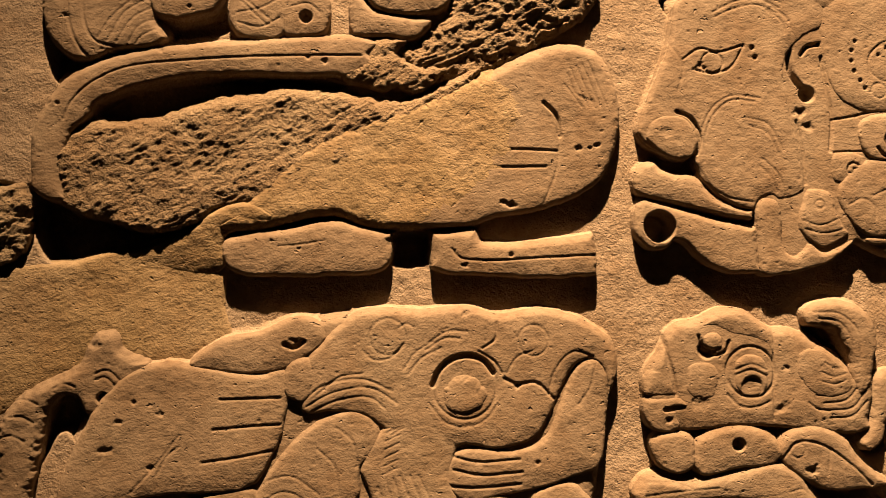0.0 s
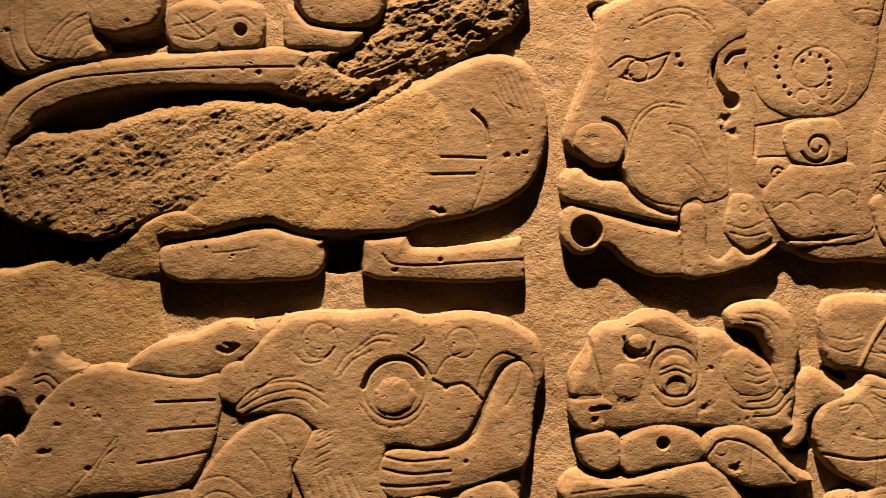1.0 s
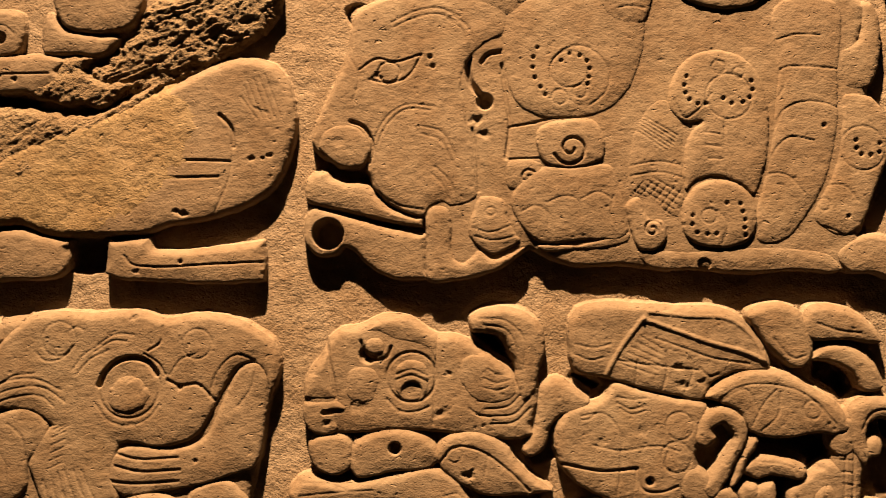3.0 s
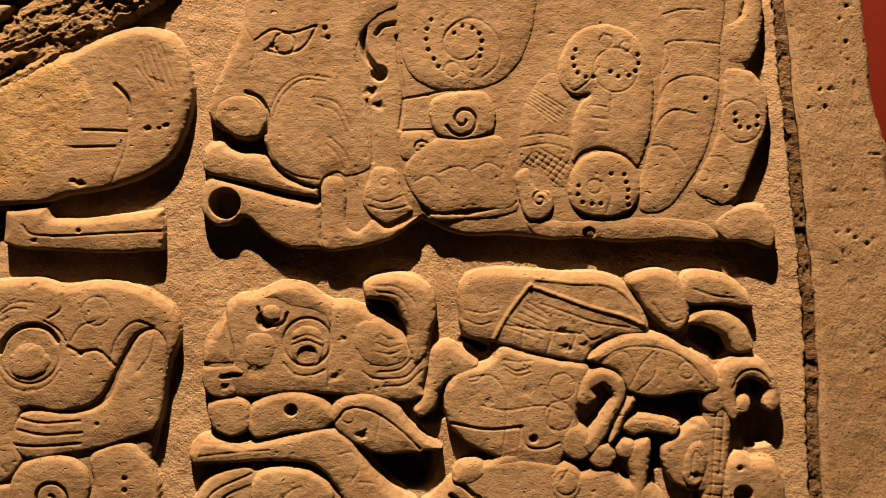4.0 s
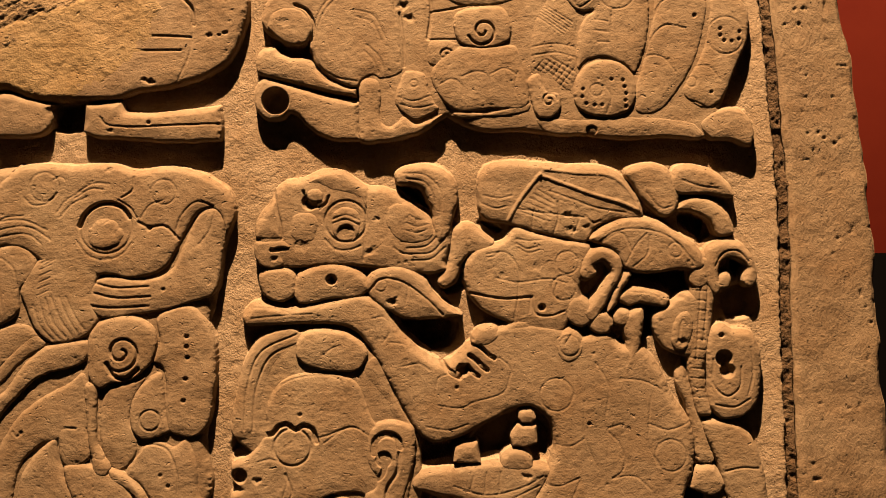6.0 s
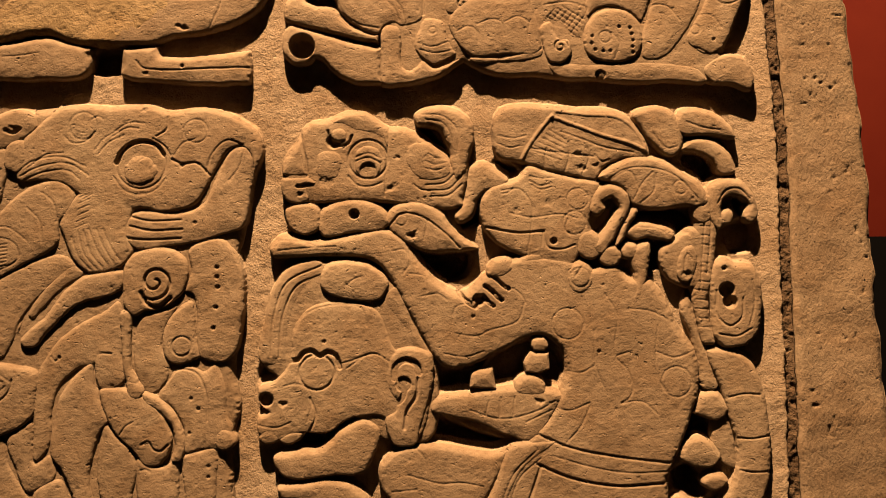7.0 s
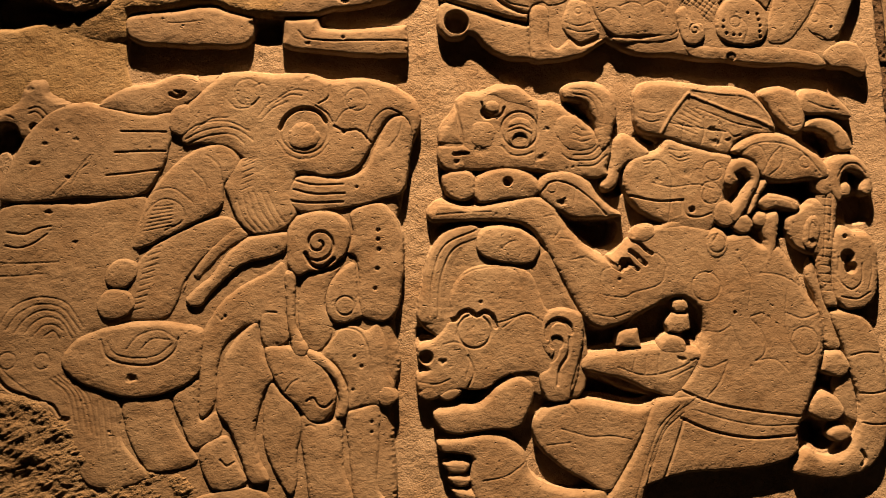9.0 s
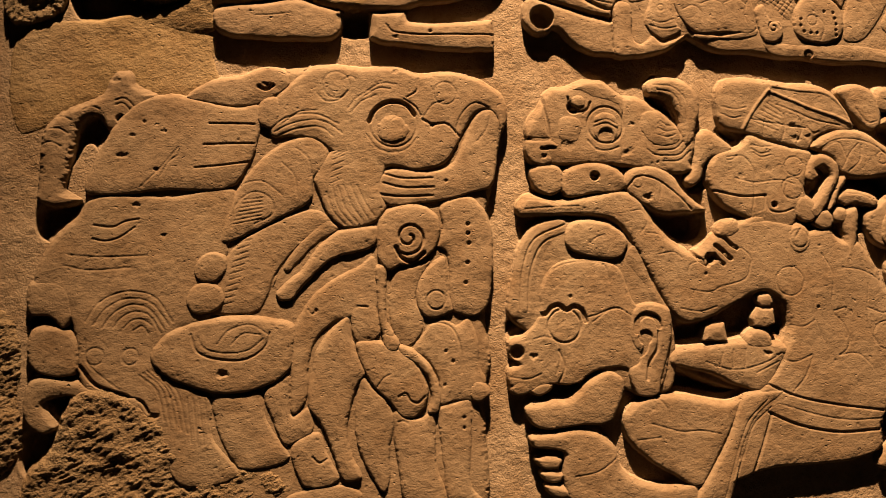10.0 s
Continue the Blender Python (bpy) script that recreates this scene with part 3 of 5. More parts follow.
carve("disc", [(307, 249), (315, 275), (335, 291), (359, 292), (383, 279), (391, 255), (388, 231), (371, 218), (340, 215), (314, 226)], [
    hole(2, 3, 320, 250, 2.0),
    hole(2, 3, 319, 240, 2.0),
    hole(2, 3, 324, 231, 2.0),
    hole(2, 3, 335, 229, 2.0),
    hole(2, 3, 345, 229, 2.0),
    hole(2, 3, 358, 263, 2.0),
    hole(2, 3, 373, 262, 2.0),
    hole(2, 3, 375, 253, 2.0),
    hole(2, 3, 377, 244, 2.0),
    hole(2, 3, 376, 235, 2.0),
    hole(2, 3, 377, 227, 2.0),
    ring(1.75, 0.78, 338, 249, 8.2),
    stroke(1.75, 0.78, (351, 218), (357, 242), (348, 255)),
], top=17, edge=6, draft=2.5, parent=piece)
piece = carve("shell_panel", [(426, 493), (422, 411), (414, 349), (402, 295), (389, 248), (391, 221), (419, 222), (450, 254), (475, 301), (488, 355), (492, 410), (495, 493)], [
    stroke(1.8, 0.89, (422, 397), (427, 414), (451, 417), (491, 413)),
    stroke(1.8, 0.89, (425, 449), (446, 454), (473, 453)),
    stroke(1.8, 0.89, (415, 343), (426, 366), (443, 375), (467, 376), (488, 369)),
    stroke(1.8, 0.89, (402, 295), (418, 326), (432, 336), (459, 332)),
    stroke(1.8, 0.89, (392, 282), (407, 295), (427, 293), (444, 273)),
    hole(2, 2, 471, 349, 2.7),
    stroke(1.75, 0.76, (423, 383), (430, 397), (427, 411)),
], top=15)
piece = carve("shell_panel", [(496, 386), (526, 381), (543, 355), (541, 320), (523, 276), (502, 234), (484, 226), (460, 237), (453, 247), (479, 301), (491, 355)], [
    ring(1.8, 0.82, 512, 322, 24.8),
    stroke(1.75, 0.8, (465, 281), (489, 280), (503, 263)),
    ring(1.75, 0.76, 465, 260, 6.9),
    hole(2, 3, 491, 246, 2.0),
    hole(2, 3, 505, 331, 2.1),
    hole(2, 3, 505, 322, 2.1),
    hole(2, 3, 510, 315, 2.1),
    hole(2, 3, 520, 314, 2.1),
    hole(2, 3, 530, 317, 2.1),
    hole(2, 3, 531, 327, 2.1),
    stroke(1.75, 0.79, (457, 237), (477, 230), (490, 219)),
], top=15)
piece = carve("panel", [(493, 437), (518, 451), (526, 492), (536, 492), (535, 410), (523, 393), (499, 393), (494, 410)], top=14)
piece = carve("foot_ledge", [(256, 213), (323, 214), (391, 217), (446, 213), (469, 207), (482, 189), (424, 189), (377, 187), (323, 192), (272, 195)], [
    hole(3, 6, 331, 196, 6.1),
], top=14)
piece = carve("foot_ledge", [(476, 206), (507, 226), (533, 220), (546, 198), (542, 176), (520, 183), (486, 188)], top=15)

# small mask block
piece = carve("carved_block", [(-110, 58), (-111, 72), (-105, 89), (-89, 110), (-81, 126), (-68, 135), (-47, 138), (-25, 148), (1, 147), (21, 135), (34, 127), (55, 125), (80, 113), (98, 97), (113, 87), (127, 75), (143, 78), (144, 52), (137, 26), (138, 16), (118, 11), (52, 18), (-14, 23), (-53, 20), (-79, 20), (-99, 21), (-109, 31)], [
    stroke(2.4, 2.6, (-86, 120), (-83, 97), (-78, 77), (-76, 57)),
    stroke(2.2, 3.0, (-48, 119), (-44, 104), (-32, 98), (-19, 102), (-15, 112)),
    hole(4, 7, -40, 104, 9.0),
    ring(2.2, 1.6, 7, 79, 27.0),
    stroke(2.0, 1.2, (37, 124), (34, 101), (32, 74), (30, 28)),
    stroke(2.0, 1.1, (-20, 56), (-7, 43), (13, 42), (26, 47)),
    stroke(1.8, 1.0, (86, 43), (112, 46), (129, 62)),
    stroke(1.8, 1.0, (89, 35), (119, 38), (135, 55)),
    stroke(1.8, 1.0, (92, 27), (118, 29), (136, 44)),
    stroke(1.8, 1.1, (79, 52), (106, 53), (122, 69)),
    stroke(1.8, 1.1, (69, 44), (79, 37), (92, 35)),
    stroke(1.8, 1.1, (113, 79), (129, 69), (139, 69)),
    chip(1.4, -49, 46, 7.0),
    chip(1.2, 43, 41, 6.0),
    chip(1.4, 36, 38, 5.0),
    chip(1.6, 47, 82, 3.5),
], top=12.5, edge=5, draft=9)
carve("brow", [(-42, 130), (-32, 142), (-12, 147), (5, 146), (21, 134), (35, 123), (34, 97), (22, 111), (4, 117), (-12, 120), (-20, 124), (-32, 129)], top=14.3, edge=6, draft=3, parent=piece)
carve("bead", [(-44, 119), (-38, 125), (-27, 125), (-21, 116), (-23, 107), (-34, 104), (-42, 109)], top=15.5, edge=6, draft=3, parent=piece)
carve("cheek", [(-67, 77), (-64, 90), (-52, 96), (-32, 92), (-26, 82), (-29, 66), (-36, 54), (-59, 55), (-66, 63)], top=14.5, edge=6, draft=4, parent=piece)
carve("eye_disc", [(-13, 81), (-10, 94), (1, 101), (14, 100), (24, 93), (28, 80), (25, 65), (18, 55), (0, 54), (-10, 63)], [
    stroke(1.75, 0.9, (-10, 82), (7, 87), (25, 80)),
    stroke(1.75, 0.9, (-8, 77), (7, 81), (24, 74)),
    hole(7, 6, 7, 63, 9.0),
], top=15, edge=5, draft=2, parent=piece)
carve("ear_disc", [(57, 84), (61, 100), (73, 106), (90, 103), (106, 89), (122, 69), (119, 56), (99, 50), (79, 53), (63, 66)], [
    stroke(1.6, 0.8, (90, 86), (99, 81), (113, 79)),
    stroke(1.6, 0.8, (86, 76), (99, 71), (114, 74)),
    stroke(1.6, 0.8, (86, 66), (100, 63), (112, 67)),
], top=14.5, edge=5, draft=3, parent=piece)
carve("lip", [(-110, 54), (-95, 57), (-71, 56), (-63, 49), (-67, 40), (-76, 39), (-73, 27), (-79, 20), (-99, 21), (-109, 30)], [
    stroke(3.2, 6.0, (-89, 42), (-79, 43), (-63, 42)),
    chip(2.5, -86, 31, 4.0),
], top=15, edge=5, draft=3, parent=piece)
carve("snout", [(-110, 61), (-110, 74), (-101, 89), (-86, 107), (-80, 83), (-77, 58), (-92, 57)], top=14.5, edge=6, draft=3, parent=piece)


piece = carve("scroll", [(73, 143), (94, 153), (124, 151), (147, 135), (153, 111), (147, 86), (138, 59), (127, 52), (121, 72), (120, 92), (113, 111), (106, 122), (90, 127), (75, 129)], [
    stroke(1.75, 0.84, (81, 141), (111, 138), (130, 119), (130, 85)),
    stroke(1.75, 0.84, (87, 134), (110, 129), (121, 112), (122, 89)),
    stroke(1.75, 0.84, (90, 129), (107, 122), (115, 109)),
], top=15)
piece = carve("link", [(144, 49), (149, 70), (166, 77), (186, 64), (200, 51), (185, 32), (172, 37), (158, 25), (148, -1), (134, -8), (126, -1), (140, 25)], top=13)
carve("bead", [(-105, 12), (-89, 21), (-66, 19), (-58, 4), (-61, -16), (-76, -24), (-96, -18), (-104, -5)], top=15, draft=2.5, parent=piece)
piece = carve("jaw_bar", [(-57, 9), (-33, 22), (0, 24), (26, 12), (37, -5), (28, -17), (-14, -21), (-54, -26), (-61, -12)], [
    hole(3, 13, -12, 3, 5.9),
], top=15)
piece = carve("leaf", [(32, 0), (45, 16), (79, 22), (105, 8), (125, -19), (157, -44), (157, -44), (117, -48), (84, -47), (51, -30), (36, -16)], [
    stroke(1.92, 1.54, (36, -13), (52, 3), (78, 0), (111, -23), (132, -44)),
    stroke(1.75, 0.79, (83, -33), (88, -6)),
    ring(1.75, 0.76, 52, -5, 7.9),
    chip(2.8, 68, -27, 5.3),
], top=15)

# turbaned head
piece = carve("turban", [(180, 118), (182, 138), (191, 151), (221, 157), (258, 155), (295, 152), (349, 148), (372, 134), (396, 83), (360, 79), (333, 67), (323, 51), (292, 55), (252, 65), (219, 75), (186, 84)], [
    stroke(3.0, -1.8, (219, 78), (230, 98), (246, 120), (262, 139)),
    stroke(3.0, -1.8, (262, 137), (294, 125), (334, 110), (368, 100), (390, 90)),
    stroke(2.8, -1.4, (268, 145), (308, 140), (355, 135), (378, 117), (393, 88)),
    stroke(1.75, 0.8, (187, 111), (207, 107), (225, 111)),
    stroke(1.75, 0.8, (184, 101), (203, 94), (217, 97)),
    stroke(1.75, 0.9, (233, 93), (256, 89), (286, 85), (320, 81)),
    stroke(1.75, 0.9, (274, 116), (304, 105), (334, 94), (374, 87)),
    stroke(1.75, 0.9, (253, 93), (251, 76), (250, 66)),
    stroke(1.75, 0.9, (284, 102), (285, 82), (279, 62)),
    stroke(1.75, 0.9, (310, 95), (312, 78), (303, 58)),
    stroke(1.75, 0.9, (320, 84), (330, 74), (340, 77)),
    chip(1.6, 301, 65, 6.0),
    chip(1.8, 297, 85, 4.5),
    chip(1.4, 323, 68, 5.0),
    *hatch(1.3, 0.7, 6, (257, 119), (280, 105), (233, 90), (273, 76)),
], top=14)
piece = carve("face_panel", [(228, 71), (252, 64), (292, 54), (325, 46), (322, 21), (311, -12), (317, -29), (300, -45), (288, -66), (236, -60), (197, -45), (172, -25), (162, -2), (165, 28), (179, 44), (212, 53)], [
    stroke(2.16, 2.38, (168, -16), (210, -24), (248, -22)),
    stroke(1.75, 0.84, (229, 48), (242, 41), (260, 44)),
    stroke(1.75, 0.79, (232, 42), (244, 35), (259, 39)),
    stroke(1.75, 0.76, (190, 34), (215, 36), (230, 17), (231, -10), (224, -56)),
    stroke(1.75, 0.76, (201, 3), (231, -3), (271, 1), (294, -5)),
    ring(1.75, 0.76, 295, 22, 14.7),
    ring(1.75, 0.76, 290, -11, 16.1),
    hole(3, 6, 261, -36, 4.0),
    stroke(1.92, 1.54, (247, -24), (253, -44), (273, -47), (290, -41)),
    stroke(1.75, 0.79, (247, -20), (243, -50)),
    stroke(1.75, 0.78, (229, -24), (230, -59)),
    stroke(1.75, 0.78, (229, 54), (245, 51), (262, 52)),
    stroke(1.75, 0.78, (190, 30), (198, 31), (205, 36)),
    stroke(1.75, 0.76, (281, -5), (277, -21), (284, -28)),
    chip(1.0, 255, 16, 5.4),
    chip(1.0, 211, 7, 4.7),
], top=15)
piece = carve("cap", [(325, 53), (347, 72), (377, 82), (408, 79), (441, 60), (469, 39), (477, 17), (461, 11), (447, 13), (399, 8), (371, 16), (358, 39), (339, 47)], [
    stroke(1.8, 0.86, (334, 46), (360, 62), (394, 65), (431, 53), (462, 21)),
    stroke(1.75, 0.79, (372, 20), (387, 46), (400, 59)),
    stroke(1.75, 0.79, (382, 16), (400, 32), (404, 56)),
    ring(1.75, 0.79, 437, 37, 9.5),
    stroke(1.75, 0.79, (339, 47), (367, 60), (380, 36)),
], top=17)
piece = carve("ear_hook", [(313, 3), (314, 25), (326, 40), (346, 43), (365, 30), (367, 10), (355, -13), (341, -38), (325, -54), (312, -44), (323, -29), (341, -7), (352, 12), (343, 25), (331, 19), (333, 9), (323, 0)], top=18)
carve("earring_bar", [(351, -20), (365, 3), (376, 13), (379, 6), (368, -13), (356, -36), (347, -43)], top=17, draft=2.5, parent=piece)
carve("knot", [(294, -28), (307, -19), (325, -29), (329, -49), (317, -60), (302, -58), (293, -48)], top=17, draft=2.5, parent=piece)
carve("disc", [(323, -55), (330, -42), (345, -41), (354, -52), (350, -66), (336, -71), (326, -65)], top=17, draft=2.5, parent=piece)
carve("disc", [(354, -48), (361, -37), (374, -39), (379, -50), (370, -60), (358, -58)], top=16, draft=2.5, parent=piece)
carve("disc", [(275, -77), (282, -64), (296, -59), (311, -66), (317, -84), (310, -101), (294, -108), (279, -99)], [
    stroke(1.8, 0.86, (290, -84), (299, -71), (306, -65)),
    ring(1.75, 0.76, 296, -86, 13.4),
], top=17, edge=6, draft=2.5, parent=piece)
piece = carve("bar", [(361, -23), (372, -11), (412, -15), (429, -25), (425, -35), (391, -31), (374, -34)], [
    stroke(1.75, 0.79, (378, -17), (412, -23), (418, -29)),
], top=15)
piece = carve("post", [(369, -47), (392, -37), (390, -80), (381, -117), (372, -128), (363, -123), (371, -87)], top=16)
piece = carve("plume", [(376, 142), (403, 153), (429, 146), (443, 125), (442, 93), (427, 82), (403, 99), (387, 120)], [
    stroke(1.75, 0.79, (402, 113), (422, 92), (435, 95)),
], top=14)
piece = carve("plume", [(434, 131), (445, 148), (478, 148), (505, 132), (518, 116), (518, 109), (484, 112), (449, 112), (439, 115)], [
    stroke(1.75, 0.8, (450, 129), (474, 121), (497, 118)),
], top=14)
piece = carve("plume", [(442, 92), (453, 106), (483, 106), (509, 87), (517, 60), (497, 56), (486, 76), (464, 89)], top=13)
carve("knob", [(455, 4), (461, 26), (476, 32), (489, 24), (487, 5), (473, -12), (460, -9)], [
    hole(3, 6, 468, 17, 4.7),
], top=15, draft=2.5, parent=piece)
carve("medallion", [(408, -48), (428, -32), (453, -16), (469, -23), (471, -63), (462, -99), (437, -98), (417, -85)], [
    chip(2.1, 445, -25, 4.7),
], top=13, draft=2.5, parent=piece)
carve("disc", [(429, -65), (438, -45), (452, -39), (460, -52), (456, -79), (443, -94), (431, -88)], [
    stroke(1.8, 0.86, (439, -79), (445, -55), (451, -62)),
    chip(2.1, 444, -83, 5.4),
], top=16, draft=2.5, parent=piece)

# seated figure
piece = carve("torso", [(-127, -40), (-111, -23), (-69, -29), (-14, -20), (29, -12), (55, -26), (79, -64), (106, -91), (135, -103), (165, -80), (197, -58), (244, -51), (292, -59), (311, -69), (347, -66), (362, -82), (390, -86), (413, -113), (431, -153), (452, -184), (456, -239), (444, -277), (428, -319), (412, -353), (409, -387), (375, -404), (313, -411), (236, -415), (159, -435), (144, -435), (164, -394), (176, -357), (200, -320), (227, -293), (227, -293), (247, -274), (263, -244), (274, -213), (269, -182), (246, -163), (226, -165), (187, -183), (148, -202), (116, -206), (97, -192), (78, -161), (55, -118), (36, -83), (13, -59), (-30, -53), (-100, -54), (-123, -53)], [
    stroke(1.75, 0.77, (-111, -32), (-84, -34), (-65, -40)),
    stroke(1.75, 0.77, (-115, -46), (-69, -42), (-37, -41)),
    stroke(1.75, 0.76, (40, -48), (56, -46), (64, -63), (54, -79)),
    stroke(1.75, 0.76, (64, -79), (83, -83), (87, -103)),
    stroke(1.75, 0.76, (79, -110), (102, -107), (114, -115)),
    stroke(1.75, 0.76, (125, -161), (156, -164), (168, -158), (211, -143), (219, -120)),
    stroke(1.75, 0.76, (109, -188), (140, -192), (163, -185)),
    stroke(1.75, 0.76, (121, -146), (125, -126), (145, -119)),
    ring(1.75, 0.77, 278, -149, 21.2),
    stroke(1.75, 0.76, (276, -213), (295, -215), (313, -206)),
    stroke(1.75, 0.76, (313, -159), (315, -206), (326, -237)),
    stroke(1.75, 0.77, (365, -187), (343, -195), (357, -210), (365, -234), (361, -249), (349, -257)),
    stroke(1.75, 0.77, (349, -257), (377, -255), (399, -273)),
    stroke(1.75, 0.76, (361, -129), (392, -133), (416, -145)),
    stroke(1.75, 0.8, (398, -188), (422, -196), (454, -186)),
    stroke(1.75, 0.76, (401, -153), (397, -192), (399, -223), (412, -242)),
    ring(1.75, 0.77, 425, -229, 20.5),
    stroke(1.75, 0.78, (248, -255), (275, -266), (306, -256)),
    stroke(1.75, 0.78, (306, -260), (293, -287), (273, -309)),
    stroke(2.4, 1.92, (227, -294), (277, -315), (331, -327), (412, -338)),
    stroke(1.75, 0.84, (254, -326), (308, -342), (354, -350), (416, -349)),
    stroke(2.4, 2.98, (234, -337), (276, -355), (338, -367), (404, -365)),
    stroke(1.75, 0.82, (231, -322), (203, -346), (184, -387), (171, -424)),
    stroke(1.75, 0.82, (238, -329), (210, -354), (194, -391), (181, -425)),
    stroke(2.64, 2.11, (238, -339), (226, -373), (205, -425)),
    chip(2.1, 193, -252, 4.7),
    stroke(1.75, 0.76, (330, -109), (345, -136), (342, -175)),
    hole(2, 2, 320, -187, 2.4),
    hole(2, 2, 149, -138, 2.3),
    stroke(4.0, 6.8, (130, -103), (136, -113), (144, -120), (153, -125)),
    hole(5, 8, 157, -116, 7.0),
    stroke(3.4, 5.95, (163, -110), (168, -117), (177, -124)),
    stroke(3.8, 5.95, (166, -97), (174, -103), (182, -111), (188, -116)),
    stroke(3.2, 5.1, (171, -80), (182, -88), (190, -96), (198, -101)),
    stroke(1.75, 0.76, (204, -100), (216, -110), (221, -120)),
], top=15, edge=6)
carve("finger", [(169, -80), (177, -60), (201, -58), (205, -72), (189, -84)], top=17, draft=2.5, parent=piece)
carve("finger", [(138, -117), (143, -111), (151, -113), (153, -120), (149, -126), (141, -124)], top=14.5, edge=3, draft=2.5, parent=piece)
carve("finger", [(164, -119), (168, -115), (176, -115), (179, -120), (173, -125), (166, -124)], top=14.5, edge=3, draft=2.5, parent=piece)
carve("finger", [(176, -107), (180, -102), (187, -104), (190, -111), (184, -115), (178, -113)], top=14.5, edge=3, draft=2.5, parent=piece)
carve("finger", [(190, -94), (194, -90), (201, -91), (203, -97), (197, -101), (191, -100)], top=15, edge=3, draft=2.5, parent=piece)
piece = carve("knee_fold", [(201, -80), (213, -57), (233, -47), (248, -51), (244, -65), (224, -71), (212, -84)], top=15)

# tail and scrolls beside the figure

piece = carve("chain", [(470, -186), (509, -187), (529, -201), (543, -232), (551, -279), (552, -333), (544, -378), (523, -408), (492, -423), (429, -425), (402, -415), (423, -385), (446, -396), (477, -392), (500, -362), (507, -317), (498, -278), (485, -231), (473, -204)], [
    stroke(1.8, 1.3, (497, -251), (515, -247), (540, -248)),
    stroke(1.8, 1.6, (508, -306), (528, -307), (552, -303)),
    stroke(1.8, 1.6, (509, -349), (526, -352), (550, -351)),
    stroke(3.2, 4, (505, -389), (510, -400), (504, -409)),
], top=13.5)
carve("tie", [(451, -271), (459, -247), (479, -242), (496, -266), (483, -281), (462, -276)], top=13, draft=5, parent=piece)
carve("limb", [(445, -106), (454, -130), (463, -165), (477, -200), (482, -239), (464, -239), (458, -208), (448, -165), (436, -129)], top=10, draft=6, parent=piece)
carve("limb", [(478, -278), (492, -270), (505, -301), (504, -347), (487, -339), (473, -312)], top=8, draft=6, parent=piece)
carve("tie", [(429, -332), (433, -313), (453, -302), (473, -312), (484, -331), (471, -344), (440, -340)], top=13, draft=5, parent=piece)
carve("bud", [(457, -365), (463, -354), (480, -351), (493, -362), (484, -373), (469, -375)], top=13, draft=3, parent=piece)
piece = carve("strip", [(451, -106), (455, -51), (459, -3), (465, 25), (479, 39), (488, 29), (491, -3), (485, -51), (482, -83), (474, -114), (476, -146), (480, -178), (466, -178), (457, -145)], [
    stroke(1.8, 1.2, (474, 21), (467, -51), (462, -106)),
    stroke(1.8, 1.2, (482, 21), (478, -35), (472, -82)),
    stroke(1.4, 0.9, (459, -3), (478, -5)),
    stroke(1.4, 0.9, (459, -16), (478, -17)),
    stroke(1.4, 0.9, (458, -28), (477, -30)),
    stroke(1.4, 0.9, (458, -41), (477, -43)),
    stroke(1.4, 0.9, (457, -54), (476, -56)),
    stroke(1.4, 0.9, (457, -66), (476, -68)),
    stroke(1.4, 0.9, (456, -79), (475, -81)),
    stroke(1.4, 0.9, (456, -92), (475, -94)),
    stroke(1.4, 0.9, (455, -104), (474, -106)),
    stroke(1.4, 0.9, (455, -117), (474, -119)),
    stroke(1.4, 0.9, (454, -130), (473, -131)),
    stroke(1.4, 0.9, (454, -142), (473, -144)),
    stroke(1.4, 0.9, (453, -155), (472, -156)),
], top=13)
piece = carve("hook", [(474, 15), (479, 39), (503, 51), (527, 45), (542, 25), (543, -7), (533, -11), (527, -2), (532, 17), (517, 27), (500, 23), (495, 5), (499, -11), (491, -21), (481, -11)], [
    stroke(1.75, 1.2, (490, 15), (502, 33), (520, 35), (534, 21)),
], top=15.5, draft=6)
carve("bead", [(495, 5), (506, 9), (512, 1), (509, -11), (497, -14), (492, -5)], top=14, draft=2, parent=piece)
piece = carve("scroll", [(482, -68), (497, -60), (510, -67), (534, -70), (546, -95), (546, -130), (539, -162), (522, -179), (494, -182), (481, -169), (478, -130)], [
    hole(5, 14, 498, -105, 9),
    hole(5, 14, 502, -121, 8),
    stroke(1.9, 1.5, (484, -106), (485, -142), (501, -154), (517, -143), (520, -116)),
    hole(2, 4, 495, -75, 3),
    stroke(1.8, 1.3, (486, -165), (510, -168), (530, -158)),
    stroke(1.8, 1.1, (533, -91), (536, -123), (528, -154)),
], top=15.5)

